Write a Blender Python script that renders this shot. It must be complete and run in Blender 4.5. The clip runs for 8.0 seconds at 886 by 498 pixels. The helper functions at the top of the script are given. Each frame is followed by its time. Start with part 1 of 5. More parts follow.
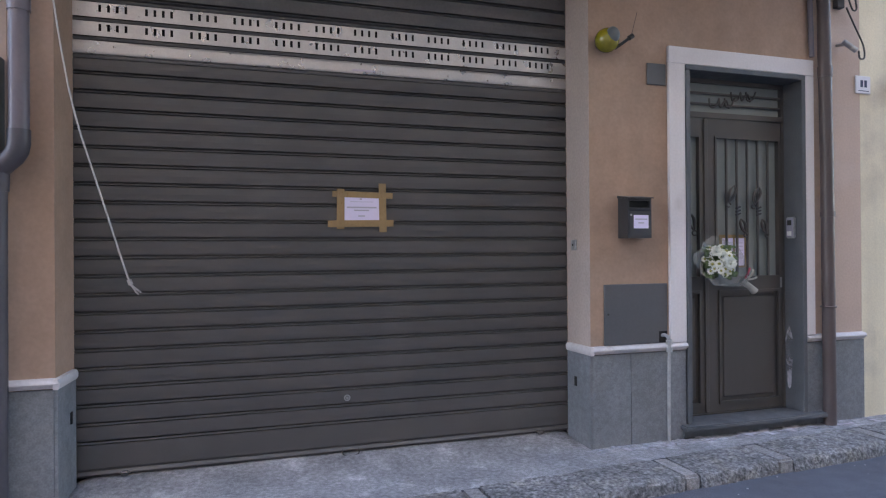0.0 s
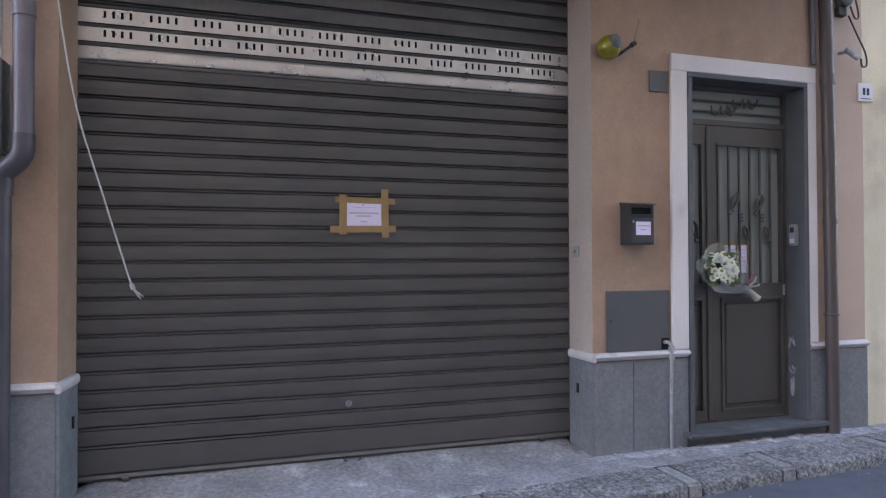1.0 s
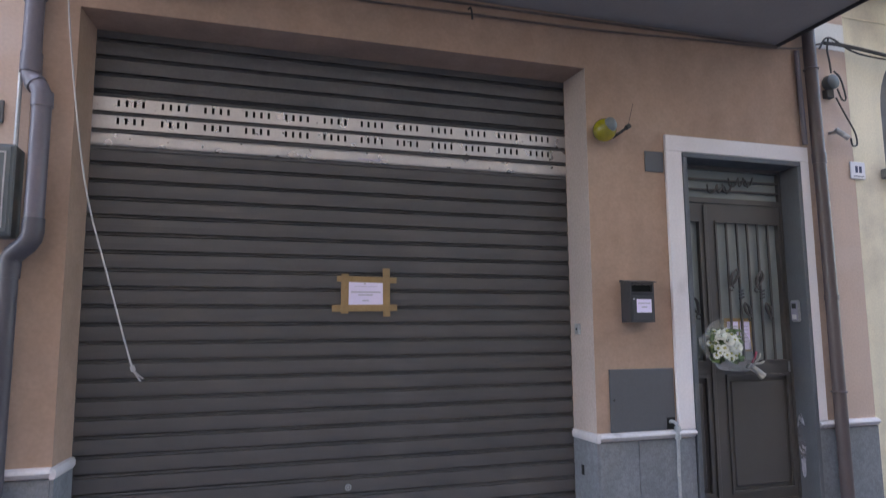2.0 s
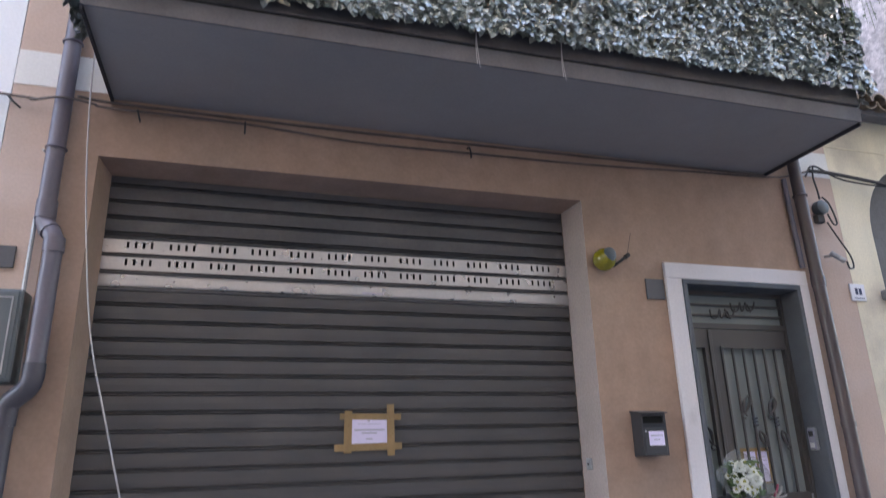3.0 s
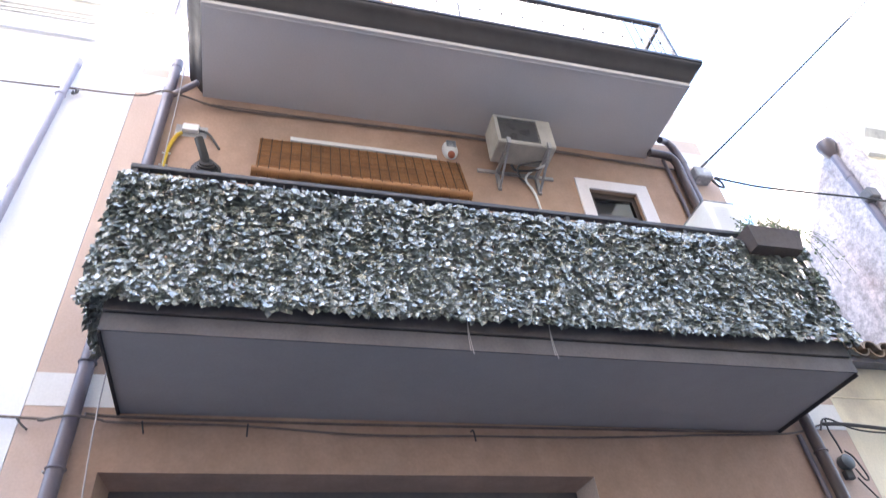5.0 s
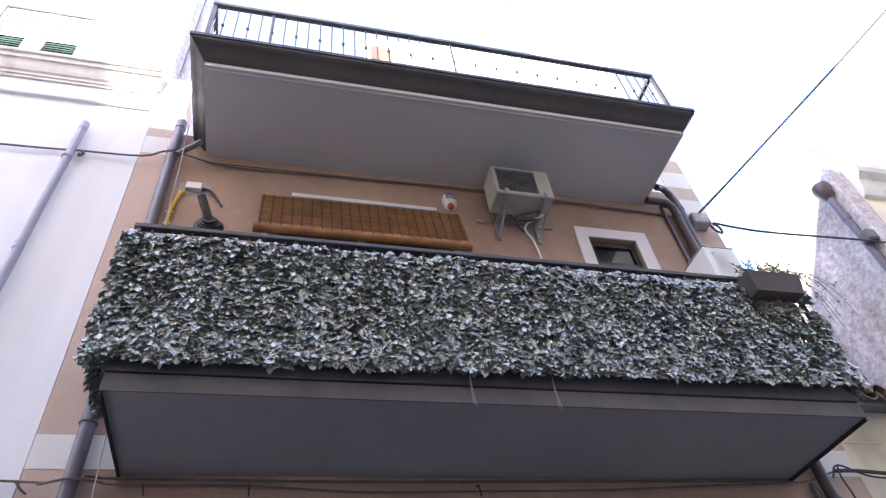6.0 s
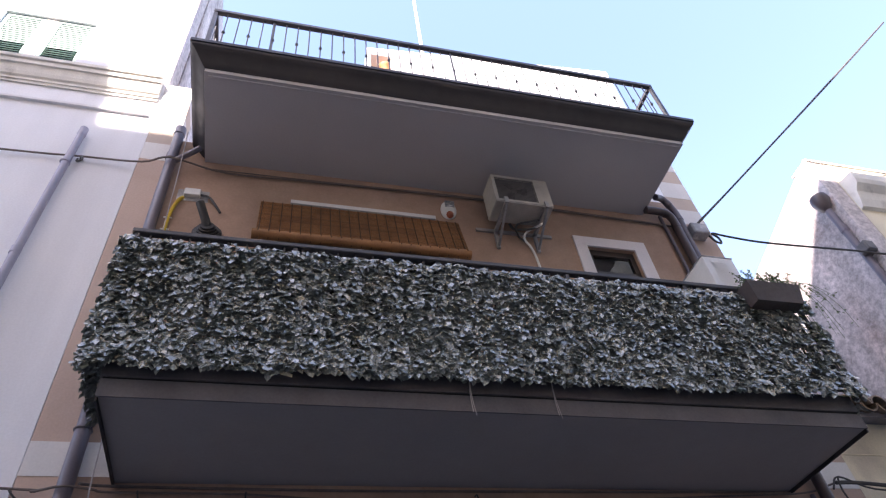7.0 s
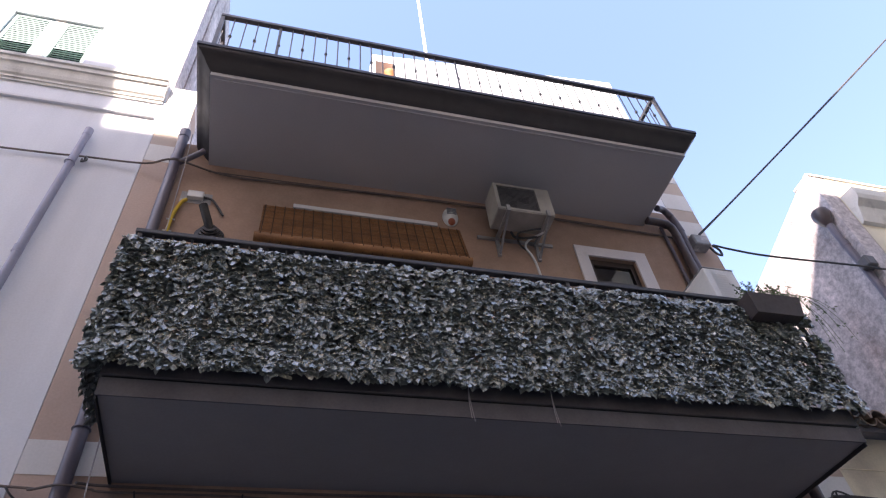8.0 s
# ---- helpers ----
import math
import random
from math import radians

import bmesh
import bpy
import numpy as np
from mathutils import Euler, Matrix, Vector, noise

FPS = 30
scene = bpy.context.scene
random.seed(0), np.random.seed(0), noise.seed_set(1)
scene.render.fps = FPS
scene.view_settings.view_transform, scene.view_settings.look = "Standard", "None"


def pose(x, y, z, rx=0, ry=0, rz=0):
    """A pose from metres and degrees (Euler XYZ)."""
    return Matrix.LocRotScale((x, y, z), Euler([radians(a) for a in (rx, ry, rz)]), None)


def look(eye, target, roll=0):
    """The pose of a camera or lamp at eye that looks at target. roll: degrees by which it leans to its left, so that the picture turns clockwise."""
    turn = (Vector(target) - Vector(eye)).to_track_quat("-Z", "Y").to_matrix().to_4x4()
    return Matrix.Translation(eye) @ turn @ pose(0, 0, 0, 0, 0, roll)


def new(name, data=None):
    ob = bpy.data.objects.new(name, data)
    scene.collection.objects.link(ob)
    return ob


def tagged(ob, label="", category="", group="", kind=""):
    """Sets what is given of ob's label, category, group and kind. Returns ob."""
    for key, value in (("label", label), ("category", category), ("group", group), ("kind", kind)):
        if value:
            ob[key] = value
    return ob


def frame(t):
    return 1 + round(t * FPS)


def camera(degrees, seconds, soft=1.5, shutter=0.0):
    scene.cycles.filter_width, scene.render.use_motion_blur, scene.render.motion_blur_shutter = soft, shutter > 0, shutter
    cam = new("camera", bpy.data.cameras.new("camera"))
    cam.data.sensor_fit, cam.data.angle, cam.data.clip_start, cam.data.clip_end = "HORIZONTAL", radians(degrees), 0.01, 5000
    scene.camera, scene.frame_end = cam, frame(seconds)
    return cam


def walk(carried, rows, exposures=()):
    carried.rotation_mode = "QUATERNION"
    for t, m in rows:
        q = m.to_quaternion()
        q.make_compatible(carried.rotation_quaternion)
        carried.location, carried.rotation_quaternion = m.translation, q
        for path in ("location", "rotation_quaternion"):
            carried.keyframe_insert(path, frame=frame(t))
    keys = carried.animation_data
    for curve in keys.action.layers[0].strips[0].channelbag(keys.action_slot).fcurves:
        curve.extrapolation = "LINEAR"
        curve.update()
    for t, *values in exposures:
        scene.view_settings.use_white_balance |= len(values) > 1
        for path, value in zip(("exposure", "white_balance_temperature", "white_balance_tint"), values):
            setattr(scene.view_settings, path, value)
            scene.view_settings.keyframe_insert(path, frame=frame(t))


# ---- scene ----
cam = camera(67.9, 8.0, soft=1.2, shutter=0.4)

PATH = [
    (0, (0.892, -3.937, 1.342), (1.503, -2.033, 1.348), -0.4),
    (0.5, (0.893, -3.939, 1.341), (1.503, -2.034, 1.346), -0.2),
    (1, (0.893, -3.94, 1.331), (1.497, -2.034, 1.36), -0.2),
    (2.3, (0.906, -3.985, 1.401), (1.493, -2.105, 1.744), -0.7),
    (2.5, (0.88, -3.97, 1.414), (1.471, -2.105, 1.829), -1.1),
    (3, (0.875, -3.995, 1.468), (1.447, -2.173, 2.063), -1.6),
    (3.5, (0.872, -4.025, 1.493), (1.428, -2.274, 2.283), -2.4),
    (4, (0.863, -4.042, 1.509), (1.407, -2.392, 2.5), -3.9),
    (4.5, (0.881, -4.086, 1.516), (1.394, -2.533, 2.666), -5.2),
    (5, (0.904, -4.119, 1.512), (1.388, -2.678, 2.812), -6.9),
    (6.5, (0.91, -4.161, 1.503), (1.372, -2.829, 2.922), -8.6),
    (7, (0.898, -4.124, 1.505), (1.367, -2.807, 2.936), -8.5),
    (7.5, (0.9, -4.125, 1.499), (1.366, -2.818, 2.939), -8.0),
    (8, (0.892, -4.117, 1.484), (1.356, -2.819, 2.933), -7.5),
]
EXPOSURE = [(0.0, 3.2, 6800), (1.2, 3.2, 6800), (2.5, 3.3, 6800), (3.0, 3.38, 6750), (3.5, 3.52, 6750), (4.5, 3.88, 6700), (5.2, 3.93, 6700), (6.3, 2.75, 6800), (7.2, 2.35, 6850), (8.0, 2.13, 6850)]
walk(cam, [(t, look(eye, target, roll)) for t, eye, target, roll in PATH],
     [(t, stops, kelvin, 15 if t < 6 else 23) for t, stops, kelvin in EXPOSURE])

# ---- light: a high sun over the street, kept off the lower floors by the houses opposite ----
SUN_ELEVATION, SUN_SIDE = 40.6, 30.0
world = bpy.data.worlds.new("sky")
scene.world = world
world.use_nodes = True
sky = world.node_tree.nodes.new("ShaderNodeTexSky")
sky.sky_type, sky.sun_disc = "NISHITA", False
sky.sun_elevation, sky.sun_rotation = radians(SUN_ELEVATION), radians(180 + SUN_SIDE)
background = world.node_tree.nodes["Background"]
background.inputs["Strength"].default_value = 0.15
world.node_tree.links.new(sky.outputs["Color"], background.inputs["Color"])
sun_data = bpy.data.lights.new("sun", "SUN")
sun_data.energy, sun_data.angle, sun_data.color = 4.5, radians(0.5), (1.0, 0.94, 0.85)
sun = new("sun", sun_data)
flat = math.cos(radians(SUN_ELEVATION))
sun.matrix_world = look((-20 * flat * math.sin(radians(SUN_SIDE)), -20 * flat * math.cos(radians(SUN_SIDE)),
                         20 * math.sin(radians(SUN_ELEVATION))), (0, 0, 0))


# ---- materials ----
def surface(name, color, rough=0.7, metal=0.0, blotch=0.15, blotch_scale=1.5, grain=0.08, grain_scale=60.0, bump=0.15,
            streak=0.0, each=0.0, tint=None, tint_scale=0.8, tint_from=0.55, tint_to=0.75, coat=0.0, bump_distance=0.004,
            mottle=0.0, mottle_scale=16.0):
    """A painted or mineral surface: base colour, broad blotches, fine grain, runs down the face, stains of another tint."""
    m = bpy.data.materials.new(name)
    m.use_nodes = True
    nt = m.node_tree
    N, L = nt.nodes.new, nt.links.new
    bsdf = nt.nodes["Principled BSDF"]
    coords = N("ShaderNodeTexCoord").outputs["Object"]

    def cloud(scale, detail, squash=(1, 1, 1)):
        mp = N("ShaderNodeMapping")
        mp.inputs["Scale"].default_value = squash
        L(coords, mp.inputs["Vector"])
        n = N("ShaderNodeTexNoise")
        n.inputs["Scale"].default_value, n.inputs["Detail"].default_value = scale, detail
        L(mp.outputs["Vector"], n.inputs["Vector"])
        return n.outputs["Fac"]

    def spread(fac, low, high, a=0.3, b=0.7):
        r = N("ShaderNodeMapRange")
        r.inputs["From Min"].default_value, r.inputs["From Max"].default_value = a, b
        r.inputs["To Min"].default_value, r.inputs["To Max"].default_value = low, high
        L(fac, r.inputs["Value"])
        return r.outputs["Result"]

    def times(a, b):
        k = N("ShaderNodeMath")
        k.operation = "MULTIPLY"
        L(a, k.inputs[0]), L(b, k.inputs[1])
        return k.outputs[0]

    fine = cloud(grain_scale, 4)
    value = times(spread(cloud(blotch_scale, 5), 1 - blotch, 1 + blotch), spread(fine, 1 - grain, 1 + grain))
    if mottle:
        value = times(value, spread(cloud(mottle_scale, 6), 1 - mottle, 1 + mottle, 0.35, 0.65))
    if streak:
        value = times(value, spread(cloud(5.0, 4, (1, 1, 0.07)), 1 - streak, 1 + streak * 0.4))
    if each:
        value = times(value, spread(N("ShaderNodeObjectInfo").outputs["Random"], 1 - each, 1 + each, 0, 1))
    base = N("ShaderNodeRGB")
    base.outputs[0].default_value = (*color, 1)
    col = base.outputs[0]
    if tint:
        mix = N("ShaderNodeMix")
        mix.data_type = "RGBA"
        L(spread(cloud(tint_scale, 6), 0, 1, tint_from, tint_to), mix.inputs["Factor"])
        L(col, mix.inputs["A"])
        mix.inputs["B"].default_value = (*tint, 1)
        col = mix.outputs["Result"]
    scaled = N("ShaderNodeVectorMath")
    scaled.operation = "SCALE"
    L(col, scaled.inputs[0]), L(value, scaled.inputs["Scale"])
    L(scaled.outputs[0], bsdf.inputs["Base Color"])
    L(spread(cloud(blotch_scale * 6, 3), max(rough - 0.1, 0.05), min(rough + 0.1, 1)), bsdf.inputs["Roughness"])
    bsdf.inputs["Metallic"].default_value = metal
    bsdf.inputs["Coat Weight"].default_value = coat
    if bump:
        b = N("ShaderNodeBump")
        b.inputs["Strength"].default_value, b.inputs["Distance"].default_value = bump, bump_distance
        L(fine, b.inputs["Height"])
        L(b.outputs["Normal"], bsdf.inputs["Normal"])
    return m


PEACH = surface("peach plaster", (0.405, 0.273, 0.202), 0.85, mottle=0.05, mottle_scale=7, blotch=0.11, blotch_scale=1.1, grain=0.06, grain_scale=45, bump=0.25,
                streak=0.05, tint=(0.46, 0.33, 0.25), tint_scale=0.9)
PINK = surface("mauve pink plaster", (0.57, 0.43, 0.35), 0.85, blotch=0.07, grain=0.05, bump=0.25, streak=0.06,
               tint=(0.64, 0.53, 0.48), tint_scale=1.1)
BAND = surface("off-white wall paint", (0.76, 0.74, 0.71), 0.8, blotch=0.06, grain=0.04, streak=0.06, bump=0.2)
BEIGE = surface("beige wall paint", (0.56, 0.46, 0.38), 0.8, blotch=0.06, grain=0.04, streak=0.06, bump=0.2)
TRIM = surface("white door surround", (0.76, 0.71, 0.71), 0.7, blotch=0.05, grain=0.04, streak=0.05, bump=0.15,
               tint=(0.52, 0.47, 0.45), tint_scale=2.5, tint_from=0.62, tint_to=0.8)
SILL = surface("pale marble moulding", (0.60, 0.57, 0.58), 0.5, blotch=0.1, blotch_scale=4, grain=0.06, bump=0.1,
               tint=(0.36, 0.34, 0.34), tint_scale=6, tint_from=0.6)
STONE = surface("grey lava stone", (0.205, 0.215, 0.235), 0.7, mottle=0.1, mottle_scale=30, blotch=0.14, blotch_scale=2.2, grain=0.12, grain_scale=120, bump=0.3,
                streak=0.08, each=0.08, tint=(0.235, 0.235, 0.24), tint_scale=3)
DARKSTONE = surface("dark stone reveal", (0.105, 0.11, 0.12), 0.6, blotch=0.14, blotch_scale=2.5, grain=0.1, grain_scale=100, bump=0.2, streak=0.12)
SHUTTER = surface("dark grey shutter paint", (0.094, 0.088, 0.088), 0.42, blotch=0.08, blotch_scale=2.0, grain=0.04, grain_scale=200, bump=0.04,
                  streak=0.06, tint=(0.115, 0.107, 0.105), tint_scale=1.3)
SLAT_BARE = surface("dull galvanised slat", (0.125, 0.12, 0.12), 0.5, 0.3, blotch=0.12, blotch_scale=3, grain=0.08, bump=0.05,
                    tint=(0.12, 0.12, 0.12), tint_scale=2)
ALUMINIUM = surface("bright aluminium slat", (0.56, 0.54, 0.535), 0.34, 0.75, blotch=0.08, blotch_scale=2, grain=0.05, grain_scale=90, bump=0.03,
                    streak=0.05, tint=(0.5, 0.47, 0.45), tint_scale=3)
# near-black colour that paints the darkness inside openings; also the black rubber sockets
HOLE = surface("black for unlit depth and rubber", (0.01, 0.01, 0.01), 0.9, bump=0)
DOORPAINT = surface("dark bronze door paint", (0.088, 0.079, 0.074), 0.4, blotch=0.07, blotch_scale=2, grain=0.04, grain_scale=150, bump=0.05, streak=0.05)
IRON = surface("black wrought iron", (0.045, 0.043, 0.043), 0.45, 0.3, blotch=0.12, grain=0.1, bump=0.15)
RAILIRON = surface("dark grey rail paint", (0.075, 0.072, 0.076), 0.45, 0.2, blotch=0.1, grain=0.05, bump=0.05)
# lower soffit's grey has the weaker light under that balcony mixed into its colour
SOFFIT_SHADED = surface("soffit paint darkened for shade", (0.33, 0.308, 0.292), 0.85, blotch=0.05, blotch_scale=1.2, grain=0.03, bump=0.15, streak=0.0)
SOFFIT_UP = surface("pale soffit paint darkened for shade", (0.54, 0.52, 0.51), 0.85, blotch=0.05, blotch_scale=1.0, grain=0.03, bump=0.15)
FASCIA = surface("brown-grey slab edge", (0.12, 0.108, 0.104), 0.75, blotch=0.16, blotch_scale=2.5, grain=0.1, bump=0.25, streak=0.2)
FASCIA_PALE = surface("pale grey slab edge", (0.16, 0.15, 0.156), 0.8, blotch=0.12, blotch_scale=2.0, grain=0.08, bump=0.2, streak=0.14)
GUTTER = surface("dark brown sheet gutter", (0.034, 0.030, 0.032), 0.6, 0.1, blotch=0.15, grain=0.06, bump=0.04)
PIPE = surface("mauve-grey plastic pipe", (0.145, 0.126, 0.15), 0.4, blotch=0.1, blotch_scale=3, grain=0.05, bump=0.05, streak=0.1)
PIPE_DARK = surface("dark grey plastic pipe", (0.075, 0.068, 0.08), 0.45, blotch=0.15, blotch_scale=3, grain=0.05, bump=0.05, streak=0.1)
PIPE_BROWN = surface("brown plastic pipe", (0.095, 0.07, 0.07), 0.4, blotch=0.1, blotch_scale=3, grain=0.05, bump=0.05, streak=0.1)
PIPE_LILAC = surface("lilac grey pipe", (0.35, 0.34, 0.42), 0.45, blotch=0.1, blotch_scale=3, grain=0.05, bump=0.05, streak=0.1)
METERBOX = surface("grey-green box", (0.115, 0.13, 0.135), 0.5, blotch=0.07, grain=0.04, bump=0.05)
MAILBOX = surface("charcoal letterbox paint", (0.045, 0.045, 0.05), 0.4, blotch=0.06, grain=0.05, bump=0.05)
PANEL = surface("grey hatch paint", (0.105, 0.105, 0.112), 0.5, blotch=0.07, grain=0.04, bump=0.05, streak=0.06)
PAPER = surface("white paper", (0.82, 0.75, 0.95), 0.8, blotch=0.03, grain=0.02, bump=0.05)
TAPE = surface("brown parcel tape", (0.33, 0.215, 0.10), 0.35, blotch=0.12, blotch_scale=12, grain=0.05, bump=0.05)
INK = surface("grey print", (0.50, 0.46, 0.56), 0.8, blotch=0, grain=0, bump=0)
INK_DARK = surface("dark blue print", (0.03, 0.035, 0.09), 0.6, blotch=0, grain=0, bump=0)
ENAMEL = surface("white enamel", (0.78, 0.76, 0.80), 0.35, blotch=0.03, grain=0.02, bump=0)
WHITEPLASTIC = surface("white plastic", (0.72, 0.71, 0.69), 0.4, blotch=0.04, grain=0.03, bump=0)
AGEDWHITE = surface("aged white metal", (0.42, 0.40, 0.36), 0.45, blotch=0.12, blotch_scale=5, grain=0.05, bump=0.05, streak=0.1)
REDPLASTIC = surface("red lens", (0.35, 0.09, 0.04), 0.3, blotch=0.05, grain=0, bump=0)
YELLOW = surface("yellow lamp glass", (0.24, 0.205, 0.012), 0.12, blotch=0.2, blotch_scale=14, grain=0.05, bump=0.05, coat=0.6)
GALV = surface("zinc steel", (0.42, 0.42, 0.43), 0.4, 0.7, blotch=0.15, blotch_scale=8, grain=0.1, bump=0.06)
LEAD = surface("grey painted pipe", (0.35, 0.35, 0.36), 0.6, blotch=0.2, blotch_scale=7, grain=0.12, bump=0.25, tint=(0.68, 0.66, 0.64), tint_scale=9)
DUSTY = surface("dusty wall cable", (0.15, 0.12, 0.105), 0.8, blotch=0.25, blotch_scale=5, grain=0.15, bump=0.2)
CABLE = surface("grey-black cable", (0.055, 0.052, 0.052), 0.6, blotch=0.2, blotch_scale=4, grain=0.1, bump=0.1)
ROPE = surface("pale nylon rope", (0.42, 0.39, 0.38), 0.8, blotch=0.1, blotch_scale=10, grain=0.2, grain_scale=250, bump=0.6)
YELLOWTUBE = surface("yellow gas hose", (0.62, 0.42, 0.03), 0.45, blotch=0.08, grain=0.05, bump=0.1)
BAMBOO = surface("orange-brown reed", (0.25, 0.115, 0.042), 0.55, blotch=0.25, blotch_scale=6, grain=0.15, grain_scale=90, bump=0.2, each=0.22)
CORD = surface("dark cord", (0.06, 0.035, 0.02), 0.8, bump=0)
TERRACOTTA = surface("weathered clay tile", (0.25, 0.185, 0.13), 0.85, blotch=0.3, blotch_scale=5, grain=0.2, bump=0.4, each=0.2,
                     tint=(0.16, 0.14, 0.12), tint_scale=4)
ORANGE = surface("orange clay", (0.52, 0.22, 0.08), 0.75, blotch=0.15, grain=0.1, bump=0.2)
CONCRETE = surface("worn concrete apron", (0.275, 0.273, 0.287), 0.85, mottle=0.22, mottle_scale=38, blotch=0.26, blotch_scale=2.4, grain=0.32, grain_scale=170, bump=0.8,
                   tint=(0.43, 0.42, 0.45), tint_scale=6, tint_from=0.55, tint_to=0.72, bump_distance=0.008)
KERB = surface("chiselled lava kerb", (0.195, 0.19, 0.195), 0.8, mottle=0.48, mottle_scale=36, blotch=0.25, blotch_scale=4, grain=0.4, grain_scale=70, bump=1.0, each=0.18,
               tint=(0.225, 0.212, 0.195), tint_scale=9, tint_from=0.5, tint_to=0.7, bump_distance=0.022)
MORTAR = surface("grey mortar", (0.26, 0.25, 0.25), 0.9, mottle=0.25, mottle_scale=40, grain=0.3, grain_scale=120, bump=0.8)
ASPHALT = surface("asphalt", (0.088, 0.093, 0.115), 0.85, blotch=0.12, blotch_scale=1.5, grain=0.3, grain_scale=180, bump=0.5, bump_distance=0.006)
WHITEWALL = surface("white lime plaster", (0.84, 0.84, 0.86), 0.85, blotch=0.05, blotch_scale=0.9, grain=0.03, bump=0.3, streak=0.06)
CREAMTRIM = surface("cream cornice", (0.80, 0.77, 0.70), 0.85, blotch=0.08, grain=0.05, bump=0.3, streak=0.12, tint=(0.45, 0.42, 0.38), tint_scale=3, tint_from=0.6)
RAWPLASTER = surface("stained bare plaster", (0.56, 0.51, 0.50), 0.9, mottle=0.24, mottle_scale=17.0, blotch=0.2, blotch_scale=2.2, grain=0.14, grain_scale=40, bump=0.6, streak=0.26,
                     tint=(0.42, 0.33, 0.30), tint_scale=1.0, tint_from=0.5, tint_to=0.7)
GREYPLASTER = surface("grey cement render", (0.22, 0.21, 0.22), 0.9, blotch=0.25, blotch_scale=1.5, grain=0.12, bump=0.5, streak=0.2)
YELLOWWALL = surface("pale yellow plaster", (0.78, 0.70, 0.53), 0.88, blotch=0.1, blotch_scale=1.3, grain=0.06, bump=0.4, streak=0.12,
                     tint=(0.52, 0.45, 0.36), tint_scale=1.5)
OPPOSITE = surface("street plaster", (0.47, 0.385, 0.30), 0.88, blotch=0.1, grain=0.05, bump=0.2)
GREENPAINT = surface("pale green shutter paint", (0.36, 0.50, 0.46), 0.6, blotch=0.1, grain=0.05, bump=0.1)
GREYWOOD = surface("grey door leaf", (0.13, 0.125, 0.125), 0.7, blotch=0.12, grain=0.1, bump=0.2, streak=0.15)
BROWNFRAME = surface("dark brown window frame", (0.045, 0.032, 0.027), 0.4, blotch=0.1, grain=0.05, bump=0.05)
PLANTER = surface("brown plastic trough", (0.075, 0.055, 0.05), 0.5, blotch=0.12, blotch_scale=6, grain=0.06, bump=0.08, streak=0.15)
STEM = surface("green stem", (0.09, 0.12, 0.04), 0.6, blotch=0.15, grain=0.1, bump=0.1)
PETAL = surface("white petal", (0.78, 0.78, 0.70), 0.6, blotch=0.05, grain=0.03, bump=0.05, each=0.06)
FLOWEREYE = surface("yellow-green flower eye", (0.42, 0.40, 0.10), 0.7, blotch=0.1, grain=0.1, bump=0.2)
REDRIBBON = surface("red ribbon", (0.42, 0.06, 0.10), 0.4, bump=0)


def leafy(name, low, high, rough, spec=0.5, crinkle=0.0, coat=0.0):
    m = bpy.data.materials.new(name)
    m.use_nodes = True
    nt = m.node_tree
    bsdf = nt.nodes["Principled BSDF"]
    ramp = nt.nodes.new("ShaderNodeValToRGB")
    ramp.color_ramp.elements[0].color, ramp.color_ramp.elements[1].color = (*low, 1), (*high, 1)
    mid = ramp.color_ramp.elements.new(0.93)
    mid.color = (*[0.45 * a + 0.55 * b for a, b in zip(low, high)], 1)
    ramp.color_ramp.elements[2].color = (high[0] * 1.25, high[1] * 1.08, high[2] * 0.85, 1)
    add = nt.nodes.new("ShaderNodeMath")
    add.operation = "ADD"
    nt.links.new(nt.nodes.new("ShaderNodeNewGeometry").outputs["Random Per Island"], add.inputs[0])
    nt.links.new(nt.nodes.new("ShaderNodeObjectInfo").outputs["Random"], add.inputs[1])
    wrap = nt.nodes.new("ShaderNodeMath")
    wrap.operation = "FRACT"
    nt.links.new(add.outputs[0], wrap.inputs[0])
    nt.links.new(wrap.outputs[0], ramp.inputs["Fac"])
    nt.links.new(ramp.outputs["Color"], bsdf.inputs["Base Color"])
    bsdf.inputs["Roughness"].default_value = rough
    bsdf.inputs["Specular IOR Level"].default_value = spec
    bsdf.inputs["Coat Weight"].default_value, bsdf.inputs["Coat Roughness"].default_value, bsdf.inputs["Coat IOR"].default_value = coat, 0.35, 1.9
    if crinkle:
        n, b = nt.nodes.new("ShaderNodeTexNoise"), nt.nodes.new("ShaderNodeBump")
        n.inputs["Scale"].default_value, n.inputs["Detail"].default_value, n.inputs["Distortion"].default_value = 45.0, 1.0, 0.5
        nt.links.new(nt.nodes.new("ShaderNodeTexCoord").outputs["Object"], n.inputs["Vector"])
        b.inputs["Strength"].default_value, b.inputs["Distance"].default_value = 1.0, crinkle
        nt.links.new(n.outputs["Fac"], b.inputs["Height"])
        nt.links.new(b.outputs["Normal"], bsdf.inputs["Normal"])
    return m


IVY = leafy("plastic ivy leaf", (0.125, 0.145, 0.11), (0.43, 0.455, 0.41), 0.36, 1.0, 0.006, 0.9)
HERB = leafy("fresh small leaf", (0.06, 0.10, 0.03), (0.14, 0.19, 0.06), 0.5)


def clear(name, color, rough, alpha_white=False):
    m = bpy.data.materials.new(name)
    m.use_nodes = True
    b = m.node_tree.nodes["Principled BSDF"]
    b.inputs["Base Color"].default_value = (*color, 1)
    b.inputs["Roughness"].default_value, b.inputs["Transmission Weight"].default_value, b.inputs["IOR"].default_value = rough, 1.0, 1.45
    return m


